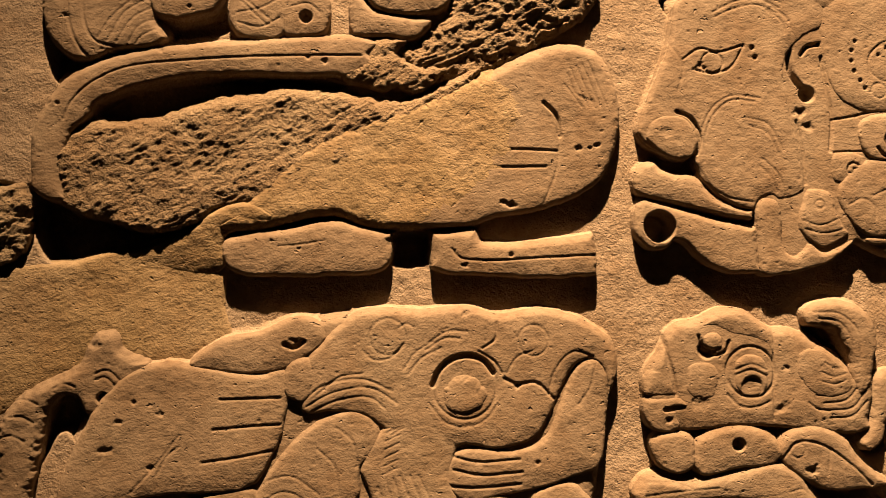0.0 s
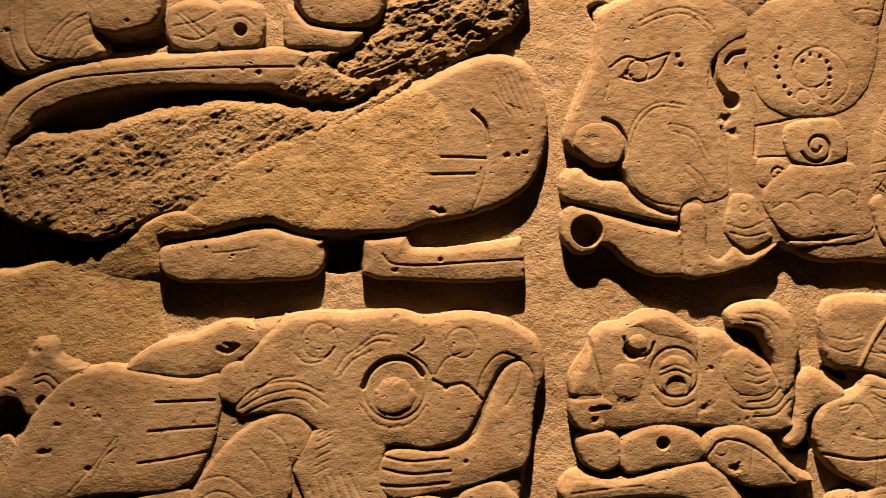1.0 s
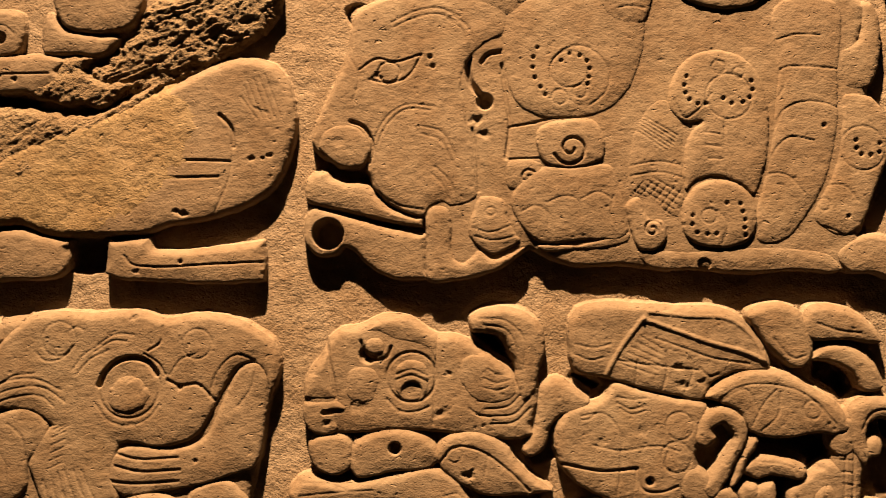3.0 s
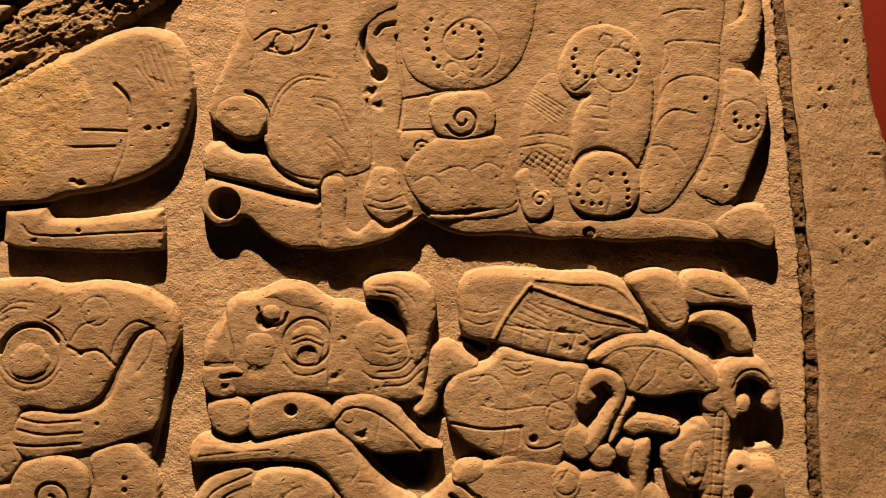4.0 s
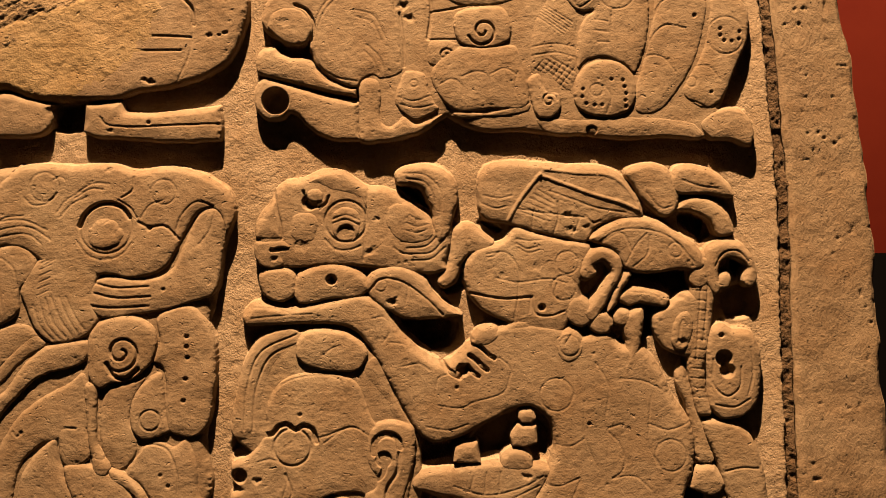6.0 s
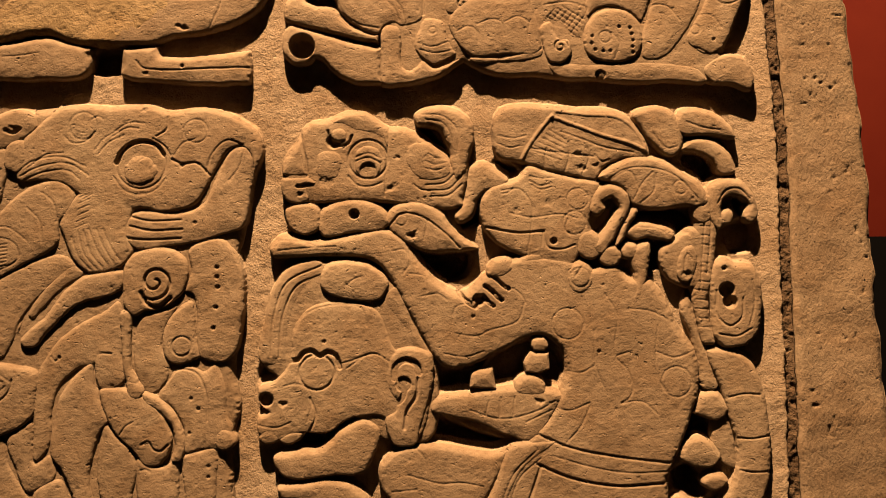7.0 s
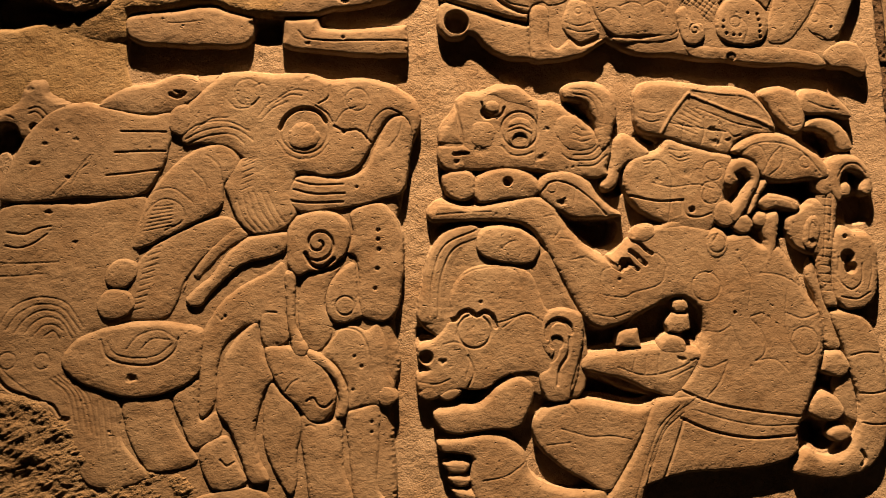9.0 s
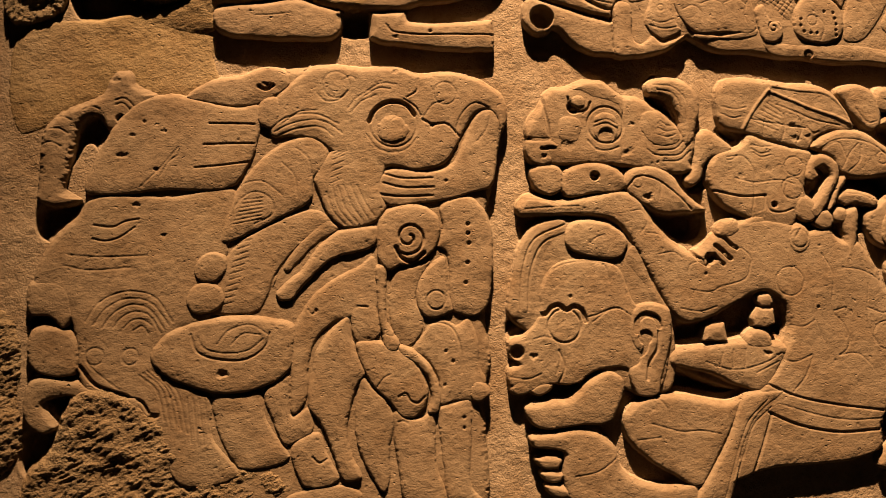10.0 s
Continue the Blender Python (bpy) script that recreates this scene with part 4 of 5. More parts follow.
# small head and limbs below
piece = carve("carved_block", [(-139, -194), (-134, -142), (-120, -90), (-99, -66), (-58, -58), (-8, -58), (31, -76), (57, -110), (97, -201), (89, -302), (32, -303), (-16, -269), (-96, -229)], top=10.5, draft=6)
piece = carve("crest", [(-139, -196), (-134, -142), (-120, -90), (-99, -66), (-58, -58), (-52, -78), (-76, -94), (-94, -126), (-102, -166), (-104, -196)], [
    stroke(1.92, 1.54, (-125, -189), (-121, -134), (-104, -90), (-58, -67)),
    stroke(1.92, 1.54, (-114, -191), (-109, -134), (-90, -94), (-57, -80)),
], top=12)
piece = carve("head_block", [(-99, -191), (-95, -150), (-72, -121), (-19, -115), (18, -126), (44, -179), (62, -187), (86, -207), (88, -263), (70, -302), (41, -301), (27, -271), (1, -269), (-24, -275), (-46, -290), (-84, -291), (-121, -300), (-141, -290), (-141, -271), (-128, -263), (-140, -250), (-140, -232), (-119, -221), (-107, -207)], [
    stroke(1.75, 0.84, (-98, -166), (-81, -134), (-35, -120), (-2, -126), (5, -150)),
    ring(2.16, 1.73, -63, -211, 23.5),
    stroke(3.8, 5.95, (-99, -195), (-88, -194), (-81, -185), (-70, -182), (-59, -189), (-49, -184), (-38, -188), (-32, -205)),
    stroke(1.75, 0.82, (-107, -229), (-92, -226), (-76, -232), (-70, -251), (-76, -278)),
    stroke(1.92, 0.97, (-32, -200), (-16, -196), (1, -189), (18, -187)),
    stroke(3.0, 3.4, (-103, -197), (-88, -192)),
    hole(4, 8, -131, -247, 8.8),
    stroke(1.75, 0.84, (-22, -206), (12, -186), (37, -199)),
    stroke(1.75, 0.84, (-141, -281), (-117, -284), (-97, -277)),
    stroke(1.92, 1.54, (-72, -245), (-64, -268), (-73, -291)),
    hole(2, 2, -53, -170, 2.4),
    hole(2, 2, -34, -198, 3.3),
    chip(2.1, -108, -252, 4.8),
], top=14)
carve("lozenge", [(-57, -94), (-52, -68), (-25, -60), (12, -69), (34, -90), (23, -112), (-10, -114), (-41, -107)], [
    stroke(1.75, 0.8, (-22, -94), (-13, -86), (-2, -82)),
], top=16, draft=2.5, parent=piece)
piece = carve("band", [(26, -106), (45, -94), (72, -150), (94, -193), (75, -189), (55, -154)], top=12)
carve("eye_disc", [(-84, -210), (-79, -198), (-68, -194), (-62, -200), (-52, -194), (-43, -199), (-41, -215), (-50, -227), (-65, -230), (-79, -224)], [
    stroke(1.75, 0.79, (-75, -212), (-63, -206), (-50, -212)),
], top=14.5, draft=1.5, edge=4, parent=piece)
carve("ear", [(32, -212), (35, -192), (48, -180), (72, -179), (91, -187), (94, -209), (92, -232), (83, -264), (74, -291), (71, -307), (43, -309), (33, -294), (31, -271), (42, -261), (43, -249), (37, -240), (32, -228)], [
    stroke(5.0, 6.0, (42, -220), (44, -204), (56, -196), (71, -201), (75, -213)),
    hole(5, 12, 54, -228, 8.5),
    stroke(4.0, 6.5, (51, -224), (55, -236), (50, -250), (43, -253)),
    stroke(3.0, 2.6, (74, -220), (71, -244), (59, -263), (55, -287)),
], top=16.5, draft=3, parent=piece)
carve("teeth_roll", [(-113, -300), (-109, -291), (-93, -285), (-81, -291), (-85, -300), (-102, -306)], top=14, draft=2.5, parent=piece)
carve("teeth_roll", [(-141, -298), (-137, -284), (-121, -279), (-112, -289), (-115, -302), (-131, -306)], top=14, draft=2.5, parent=piece)
piece = carve("roll", [(-120, -323), (-86, -314), (-56, -311), (-28, -286), (5, -273), (21, -287), (14, -320), (0, -343), (-43, -348), (-103, -350), (-116, -338)], top=15, draft=3)
piece = carve("fist", [(-115, -363), (-83, -357), (-59, -353), (-27, -356), (3, -376), (14, -409), (36, -425), (76, -434), (122, -434), (125, -459), (17, -477), (-54, -460), (-69, -422), (-69, -384), (-88, -379), (-109, -376)], [
    stroke(1.75, 0.84, (-53, -418), (-21, -412), (13, -390)),
    stroke(1.75, 0.84, (16, -409), (44, -414), (68, -426)),
], top=15)
carve("knuckle", [(-108, -392), (-88, -387), (-72, -393), (-76, -405), (-100, -404)], top=14, draft=2.5, parent=piece)
carve("knuckle", [(-102, -411), (-84, -407), (-70, -414), (-73, -423), (-94, -422)], top=14, draft=2.5, parent=piece)
carve("knuckle", [(-95, -428), (-77, -427), (-61, -434), (-62, -444), (-85, -442)], top=14, draft=2.5, parent=piece)
piece = carve("thigh", [(21, -338), (48, -313), (99, -309), (174, -320), (195, -315), (176, -359), (145, -413), (126, -437), (93, -421), (53, -396), (26, -369)], [
    stroke(1.75, 0.84, (59, -349), (80, -355), (104, -361), (130, -360), (159, -365)),
    stroke(1.75, 0.76, (65, -310), (81, -326), (84, -345)),
    stroke(1.75, 0.76, (38, -371), (71, -368)),
], top=15)
piece = carve("forearm", [(91, -251), (153, -238), (222, -232), (271, -243), (259, -267), (228, -305), (194, -298), (159, -282), (109, -269), (91, -264)], [
    stroke(1.75, 0.8, (143, -264), (185, -276), (237, -265), (259, -253)),
    stroke(1.75, 0.77, (169, -252), (164, -272)),
    stroke(1.75, 0.77, (186, -248), (183, -274)),
    stroke(1.75, 0.77, (204, -247), (202, -272)),
    stroke(1.75, 0.77, (219, -281), (254, -265)),
    chip(2.1, 238, -253, 4.3),
], top=14)
piece = carve("strap", [(193, -315), (226, -303), (260, -306), (247, -317), (220, -337), (194, -383), (180, -430), (166, -460), (116, -458), (145, -413), (176, -359)], [
    stroke(2.6, -1.4, (224, -341), (196, -383), (176, -430)),
    stroke(1.75, 0.82, (234, -317), (202, -348), (183, -391), (162, -452)),
], top=17)

# bird block
piece = carve("carved_block", [(-583, 104), (-554, 130), (-508, 141), (-455, 151), (-408, 157), (-346, 155), (-306, 158), (-266, 149), (-217, 153), (-177, 141), (-144, 122), (-137, 93), (-152, 51), (-164, -26), (-172, -55), (-163, -102), (-169, -166), (-175, -197), (-167, -259), (-178, -297), (-176, -350), (-181, -455), (-376, -491), (-499, -464), (-564, -412), (-608, -361), (-651, -317), (-701, -294), (-717, -222), (-743, -112), (-716, -55), (-699, -33), (-709, -23), (-697, 9), (-677, 60), (-645, 94), (-613, 108)], top=9.8, edge=6, draft=10)
piece = carve("wing_panel", [(-710, -27), (-701, 9), (-684, 48), (-667, 76), (-642, 98), (-605, 108), (-568, 102), (-515, 93), (-486, 97), (-490, 36), (-499, 13), (-520, -17), (-602, -23), (-703, -30)], [
    stroke(1.92, 1.54, (-552, 68), (-522, 68), (-492, 68)),
    stroke(1.92, 1.54, (-559, 38), (-526, 40), (-492, 41)),
    stroke(1.92, 1.54, (-570, 6), (-533, 10), (-495, 16)),
    stroke(1.75, 0.78, (-639, -20), (-617, 3), (-592, 34)),
    stroke(1.92, 0.92, (-614, -5), (-603, 15), (-592, 23)),
    chip(2.1, -665, 21, 5.1),
    chip(1.8, -611, 56, 2.9),
    chip(1.8, -652, 49, 2.9),
    chip(1.8, -621, 3, 2.9),
    hole(2, 2, -637, 68, 2.2),
], top=15)
piece = carve("lobe", [(-583, 105), (-554, 128), (-508, 138), (-478, 150), (-451, 145), (-445, 127), (-466, 110), (-489, 97), (-515, 94), (-560, 99)], [
    stroke(3.4, 4.25, (-487, 122), (-478, 118), (-468, 124)),
    chip(2.1, -476, 123, 5.4),
], top=14)
piece = carve("breast_panel", [(-706, -36), (-602, -29), (-515, -20), (-525, -111), (-546, -194), (-597, -223), (-604, -260), (-544, -295), (-539, -348), (-504, -399), (-579, -412), (-615, -354), (-652, -313), (-701, -289), (-713, -258), (-716, -222), (-733, -182), (-770, -167), (-766, -123), (-744, -83), (-716, -55)], [
    stroke(1.8, 1.44, (-698, -73), (-673, -75), (-659, -68), (-641, -64)),
    stroke(1.8, 1.44, (-699, -91), (-683, -94), (-665, -89), (-646, -75)),
    stroke(1.75, 0.88, (-704, -200), (-688, -175), (-656, -161), (-620, -167), (-594, -201)),
    stroke(1.75, 0.88, (-694, -204), (-678, -182), (-652, -170), (-624, -175), (-599, -205)),
    stroke(1.75, 0.88, (-683, -208), (-669, -189), (-647, -178), (-626, -183), (-605, -210)),
    stroke(1.75, 0.88, (-669, -208), (-659, -195), (-643, -187), (-625, -192), (-609, -216)),
    stroke(1.75, 0.88, (-656, -209), (-646, -199), (-634, -197), (-621, -205)),
    stroke(1.75, 0.88, (-644, -212), (-633, -206), (-625, -216)),
    ring(1.75, 0.78, -691, -245, 11.2),
    ring(1.75, 0.78, -647, -246, 10.6),
    stroke(1.75, 0.79, (-635, -270), (-613, -289), (-602, -329)),
    stroke(1.75, 0.79, (-630, -267), (-607, -287), (-595, -333)),
    stroke(1.75, 0.79, (-625, -265), (-600, -289), (-587, -337)),
    stroke(1.75, 0.79, (-619, -264), (-594, -291), (-580, -342)),
    stroke(1.75, 0.79, (-613, -264), (-587, -292), (-573, -346)),
    *hatch(1.35, 0.8, 4, (-574, -300), (-567, -359), (-551, -303), (-543, -363)),
    chip(2.8, -615, -325, 5.0),
    stroke(2.4, 3.4, (-648, -299), (-631, -304), (-622, -318)),
    stroke(1.75, 0.76, (-735, -126), (-707, -132), (-650, -129)),
    stroke(1.75, 0.76, (-729, -112), (-693, -115), (-629, -113)),
    stroke(1.75, 0.79, (-704, -222), (-701, -251), (-684, -269), (-659, -288)),
    stroke(3.0, 4.25, (-709, -258), (-691, -280), (-649, -297)),
    chip(2.1, -645, -45, 3.6),
    chip(1.4, -608, -86, 3.6),
    stroke(2.5, 3.4, (-534, -312), (-526, -356), (-500, -397)),
], top=13, edge=6)
carve("snout", [(-775, -148), (-745, -143), (-726, -154), (-720, -187), (-731, -207), (-750, -192), (-773, -189)], top=14, draft=2.5, parent=piece)
carve("snout", [(-770, -209), (-756, -203), (-718, -215), (-711, -249), (-717, -267), (-764, -262), (-776, -236)], top=14, draft=2.5, parent=piece)
piece = carve("jaw", [(-776, -286), (-764, -270), (-730, -271), (-694, -281), (-666, -294), (-701, -298), (-735, -295), (-754, -303), (-743, -323), (-737, -334), (-754, -341), (-774, -325)], top=13)
carve("bead", [(-653, -308), (-649, -298), (-639, -297), (-633, -307), (-637, -319), (-647, -319)], top=15, draft=2.5, parent=piece)
piece = carve("arch_band", [(-770, -39), (-771, 1), (-771, 35), (-767, 58), (-753, 77), (-722, 95), (-693, 110), (-685, 126), (-676, 140), (-659, 141), (-650, 123), (-624, 108), (-638, 92), (-652, 76), (-666, 62), (-684, 60), (-696, 75), (-710, 78), (-721, 67), (-728, 39), (-733, 9), (-737, -25), (-717, -37), (-738, -46)], [
    stroke(1.75, 1.1, (-718, 84), (-707, 89), (-696, 85)),
    stroke(1.75, 1.1, (-676, 98), (-665, 101), (-650, 88)),
    stroke(1.75, 1.1, (-676, 92), (-667, 94), (-656, 84)),
    stroke(1.75, 1.1, (-757, 73), (-744, 74), (-732, 69)),
    stroke(1.75, 1.1, (-759, 57), (-746, 57), (-736, 51)),
    stroke(1.75, 1.1, (-768, 37), (-757, 39), (-744, 33)),
    chip(1.6, -676, 126, 4.0),
    hole(3, 9, -669, 73, 5.0),
], top=12, edge=6, draft=9, rough=1.1)
piece = carve("head_panel", [(-468, 104), (-439, 135), (-408, 155), (-346, 155), (-298, 157), (-264, 148), (-217, 153), (-173, 140), (-144, 117), (-138, 93), (-151, 53), (-151, 53), (-155, 88), (-168, 99), (-184, 92), (-201, 67), (-214, 40), (-229, 20), (-267, 9), (-307, 14), (-330, 4), (-377, 27), (-408, 48), (-439, 53), (-468, 53), (-476, 76)], [
    stroke(1.8, 0.89, (-468, 65), (-447, 79), (-408, 84), (-377, 71)),
    stroke(1.8, 0.89, (-465, 58), (-439, 71), (-400, 75), (-373, 59)),
    stroke(1.8, 0.89, (-460, 53), (-431, 64), (-400, 65), (-385, 54)),
    stroke(1.8, 0.89, (-454, 70), (-431, 87), (-408, 90)),
    ring(2.0, 1.2, -302, 73, 33.2),
    stroke(3.6, 6.8, (-335, 76), (-328, 91), (-314, 102), (-298, 105), (-282, 100), (-272, 87)),
    stroke(1.75, 0.8, (-338, 55), (-324, 38), (-303, 32), (-281, 39), (-268, 54)),
    stroke(1.75, 0.82, (-407, 114), (-397, 104), (-377, 106), (-365, 119)),
    stroke(1.75, 0.82, (-369, 136), (-361, 140), (-354, 136)),
    ring(1.75, 0.73, -381, 127, 18.8),
    stroke(1.75, 0.84, (-361, 87), (-346, 104), (-326, 114)),
    stroke(1.75, 0.84, (-365, 93), (-352, 110), (-334, 120)),
    stroke(1.75, 0.84, (-338, 120), (-318, 131), (-298, 130)),
    stroke(1.75, 0.84, (-342, 112), (-320, 124), (-306, 123)),
    stroke(1.92, 1.54, (-282, 112), (-268, 122), (-266, 139)),
    stroke(1.92, 1.54, (-286, 109), (-270, 98), (-263, 86)),
    ring(1.75, 0.8, -228, 119, 16.2),
    stroke(2.4, 1.92, (-260, 80), (-247, 74), (-227, 75), (-209, 58)),
    stroke(1.75, 0.84, (-257, 86), (-246, 102), (-230, 108)),
    stroke(1.8, 0.89, (-214, 62), (-206, 87), (-186, 106), (-164, 100)),
    chip(2.1, -298, 149, 3.2),
    hole(2, 2, -247, 72, 3.2),
], top=15, edge=6)
carve("knob", [(-489, 84), (-479, 106), (-462, 107), (-456, 85), (-468, 64), (-485, 70)], top=16.8, draft=3, parent=piece)
carve("eye_disc", [(-332, 72), (-324, 91), (-302, 100), (-281, 92), (-272, 73), (-281, 52), (-303, 43), (-324, 51)], [
    stroke(1.75, 0.76, (-305, 77), (-294, 84), (-284, 76), (-289, 66)),
], top=17.5, edge=15, draft=2.5, parent=piece)
piece = carve("beak", [(-188, 82), (-178, 96), (-160, 99), (-150, 82), (-154, 35), (-165, -13), (-188, -21), (-220, -31), (-268, -38), (-307, -41), (-324, -26), (-316, 6), (-299, 11), (-251, 7), (-219, 19), (-201, 54)], [
    stroke(2.04, 1.63, (-316, 2), (-291, -4), (-247, -3)),
    stroke(2.04, 1.63, (-316, -11), (-291, -17), (-245, -16)),
    stroke(2.04, 1.63, (-323, -27), (-295, -30), (-247, -28)),
    stroke(1.75, 0.8, (-163, 92), (-168, 71), (-182, 51)),
    hole(2, 2, -228, -7, 2.4),
], top=15)
piece = carve("wing_fold", [(-533, -94), (-529, -59), (-508, -12), (-478, 25), (-446, 48), (-414, 54), (-392, 37), (-399, 8), (-411, -3), (-414, -33), (-453, -58), (-498, -82)], [
    stroke(1.8, 0.89, (-520, -76), (-515, -44), (-492, -26), (-470, -34), (-465, -54), (-490, -70)),
    stroke(1.75, 0.8, (-524, -61), (-513, -20), (-482, -11), (-453, -30)),
    *hatch(1.35, 0.8, 7, (-504, -37), (-480, -34), (-519, -71), (-481, -63)),
    stroke(1.75, 0.8, (-454, 15), (-438, -2), (-433, -33)),
    stroke(1.75, 0.8, (-435, 36), (-419, 22), (-414, -2)),
], top=15)
piece = carve("wing_fold", [(-411, -5), (-392, 30), (-361, 50), (-329, 56), (-311, 24), (-319, -16), (-312, -44), (-329, -65), (-369, -73), (-392, -54), (-404, -27)], [
    stroke(1.75, 0.79, (-394, -25), (-384, -52), (-368, -70)),
    stroke(1.75, 0.79, (-386, -17), (-377, -48), (-360, -69)),
    stroke(1.75, 0.79, (-378, -17), (-368, -47), (-352, -67)),
    stroke(1.75, 0.79, (-371, -15), (-358, -45), (-344, -65)),
    stroke(1.75, 0.79, (-361, -15), (-349, -42), (-337, -61)),
    stroke(1.75, 0.79, (-352, -15), (-341, -39), (-329, -57)),
    *hatch(1.35, 0.8, 7, (-383, 37), (-368, 44), (-389, -13), (-375, -7)),
    stroke(1.75, 0.81, (-377, 37), (-358, 47), (-338, 46)),
    stroke(1.75, 0.81, (-378, 27), (-361, 37), (-346, 35)),
], top=15)
piece = carve("strip", [(-558, -188), (-543, -141), (-512, -94), (-460, -63), (-407, -47), (-386, -63), (-419, -88), (-449, -119), (-468, -161), (-487, -188), (-526, -191)], [
    *hatch(1.35, 0.8, 12, (-509, -88), (-492, -82), (-531, -179), (-516, -175)),
    stroke(2.4, 1.92, (-470, -172), (-463, -142), (-430, -103), (-392, -72)),
], top=13)
carve("knob", [(-568, -135), (-563, -117), (-548, -107), (-528, -113), (-527, -132), (-541, -147), (-561, -146)], top=16.8, draft=2.5, parent=piece)
carve("knob", [(-577, -175), (-571, -155), (-554, -147), (-533, -155), (-529, -175), (-544, -188), (-569, -188)], top=16.8, draft=2.5, parent=piece)
piece = carve("eye_leaf", [(-623, -245), (-608, -219), (-576, -203), (-511, -192), (-465, -196), (-438, -204), (-436, -234), (-444, -268), (-473, -286), (-524, -296), (-574, -284), (-609, -265)], [
    stroke(2.04, 1.63, (-570, -218), (-562, -240), (-528, -252), (-495, -250), (-472, -232), (-468, -216)),
    stroke(1.75, 0.84, (-561, -222), (-554, -235), (-525, -243), (-495, -239), (-477, -225)),
    stroke(1.75, 0.82, (-536, -231), (-521, -213), (-492, -206), (-470, -219)),
    stroke(1.75, 0.82, (-518, -232), (-503, -218), (-480, -219)),
    chip(3.5, -528, -270, 5.8),
], top=17, edge=6, label="large almond-shaped carved boss with incised scrolls")

# feathers, sash and scroll of the bird
piece = carve("feather", [(-452, -129), (-441, -107), (-419, -80), (-392, -60), (-377, -72), (-407, -95), (-430, -119), (-446, -134)], top=13)
piece = carve("feather", [(-461, -164), (-452, -153), (-430, -134), (-400, -95), (-377, -78), (-346, -71), (-324, -72), (-327, -95), (-354, -107), (-384, -115), (-407, -134), (-429, -157), (-441, -172), (-456, -172)], top=15.5)
piece = carve("feather", [(-442, -225), (-433, -199), (-411, -165), (-377, -139), (-346, -123), (-332, -111), (-321, -134), (-325, -184), (-365, -197), (-384, -203), (-407, -225), (-416, -255), (-421, -309), (-437, -325), (-441, -270)], [
    hole(2, 2, -407, -187, 2),
    stroke(1.8, 1.0, (-418, -186), (-413, -192), (-407, -189)),
], top=14)
piece = carve("feather", [(-416, -315), (-412, -270), (-406, -240), (-388, -214), (-365, -195), (-361, -218), (-350, -249), (-341, -271), (-352, -286), (-361, -316), (-365, -346), (-358, -383), (-346, -409), (-367, -413), (-384, -375), (-400, -337)], top=15.5)
piece = carve("feather", [(-345, -276), (-327, -294), (-308, -313), (-302, -336), (-308, -369), (-309, -414), (-316, -429), (-334, -405), (-351, -368), (-355, -331), (-352, -301)], top=14.5)
piece = carve("feather", [(-301, -319), (-286, -330), (-263, -331), (-250, -324), (-247, -356), (-246, -393), (-233, -446), (-285, -444), (-297, -392), (-303, -355)], [
    stroke(1.8, 1.0, (-297, -338), (-289, -337), (-284, -340)),
], top=15)
piece = carve("feather", [(-243, -319), (-224, -313), (-199, -308), (-196, -350), (-196, -425), (-179, -448), (-226, -446), (-236, -394), (-241, -349)], [
    hole(2, 2, -207, -334, 2),
    hole(2, 2, -207, -348, 2),
], top=13.5)
piece = carve("feather", [(-541, -290), (-509, -293), (-480, -290), (-471, -328), (-450, -362), (-440, -379), (-493, -395), (-504, -393), (-522, -371), (-538, -330)], top=13.2)
piece = carve("feather", [(-475, -291), (-442, -271), (-437, -325), (-417, -315), (-411, -347), (-434, -361), (-446, -364), (-463, -332)], top=13.8)
piece = carve("feather_tip", [(-439, -373), (-435, -361), (-415, -349), (-402, -348), (-393, -374), (-376, -411), (-420, -419), (-429, -406)], [
    stroke(2, 1.6, (-411, -381), (-402, -389), (-392, -384)),
], top=14.5)
piece = carve("feather_tip", [(-446, -432), (-420, -421), (-369, -417), (-346, -428), (-346, -449), (-449, -445)], top=13)
piece = carve("panel", [(-307, -150), (-300, -132), (-268, -123), (-251, -118), (-265, -146), (-271, -173), (-260, -196), (-265, -221), (-285, -237), (-300, -224), (-309, -196)], top=12.8)
piece = carve("panel", [(-265, -221), (-254, -204), (-234, -199), (-214, -206), (-200, -198), (-186, -228), (-182, -266), (-176, -282), (-186, -308), (-224, -312), (-238, -316), (-242, -281), (-256, -255), (-276, -241)], [
    stroke(1.8, 1.3, (-263, -221), (-249, -206), (-225, -210), (-211, -237), (-209, -274)),
    hole(2, 2.5, -231, -244, 2),
    hole(2, 2.5, -221, -258, 2.2),
    hole(2, 2, -233, -290, 2),
], top=13.5)
carve("knob", [(-199, -293), (-188, -283), (-175, -290), (-170, -301), (-181, -312), (-194, -311)], top=15.5, draft=3, parent=piece)
piece = carve("panel", [(-236, -41), (-192, -28), (-172, -51), (-163, -86), (-166, -150), (-175, -185), (-191, -195), (-220, -187), (-225, -165), (-225, -126), (-231, -103), (-240, -99), (-233, -71)], [
    hole(2, 3.2, -198, -68, 2.6),
    hole(2, 3.2, -198, -81, 2.6),
    hole(2, 3.2, -197, -95, 2.6),
    hole(2, 3.2, -199, -122, 2.6),
    hole(2, 3.2, -202, -150, 2.6),
], top=14.5)
piece = carve("drop", [(-270, -165), (-265, -142), (-249, -122), (-233, -113), (-228, -134), (-225, -165), (-221, -187), (-238, -196), (-257, -196), (-267, -185)], [
    ring(1.8, 1.2, -244, -174, 13),
], top=15.5)
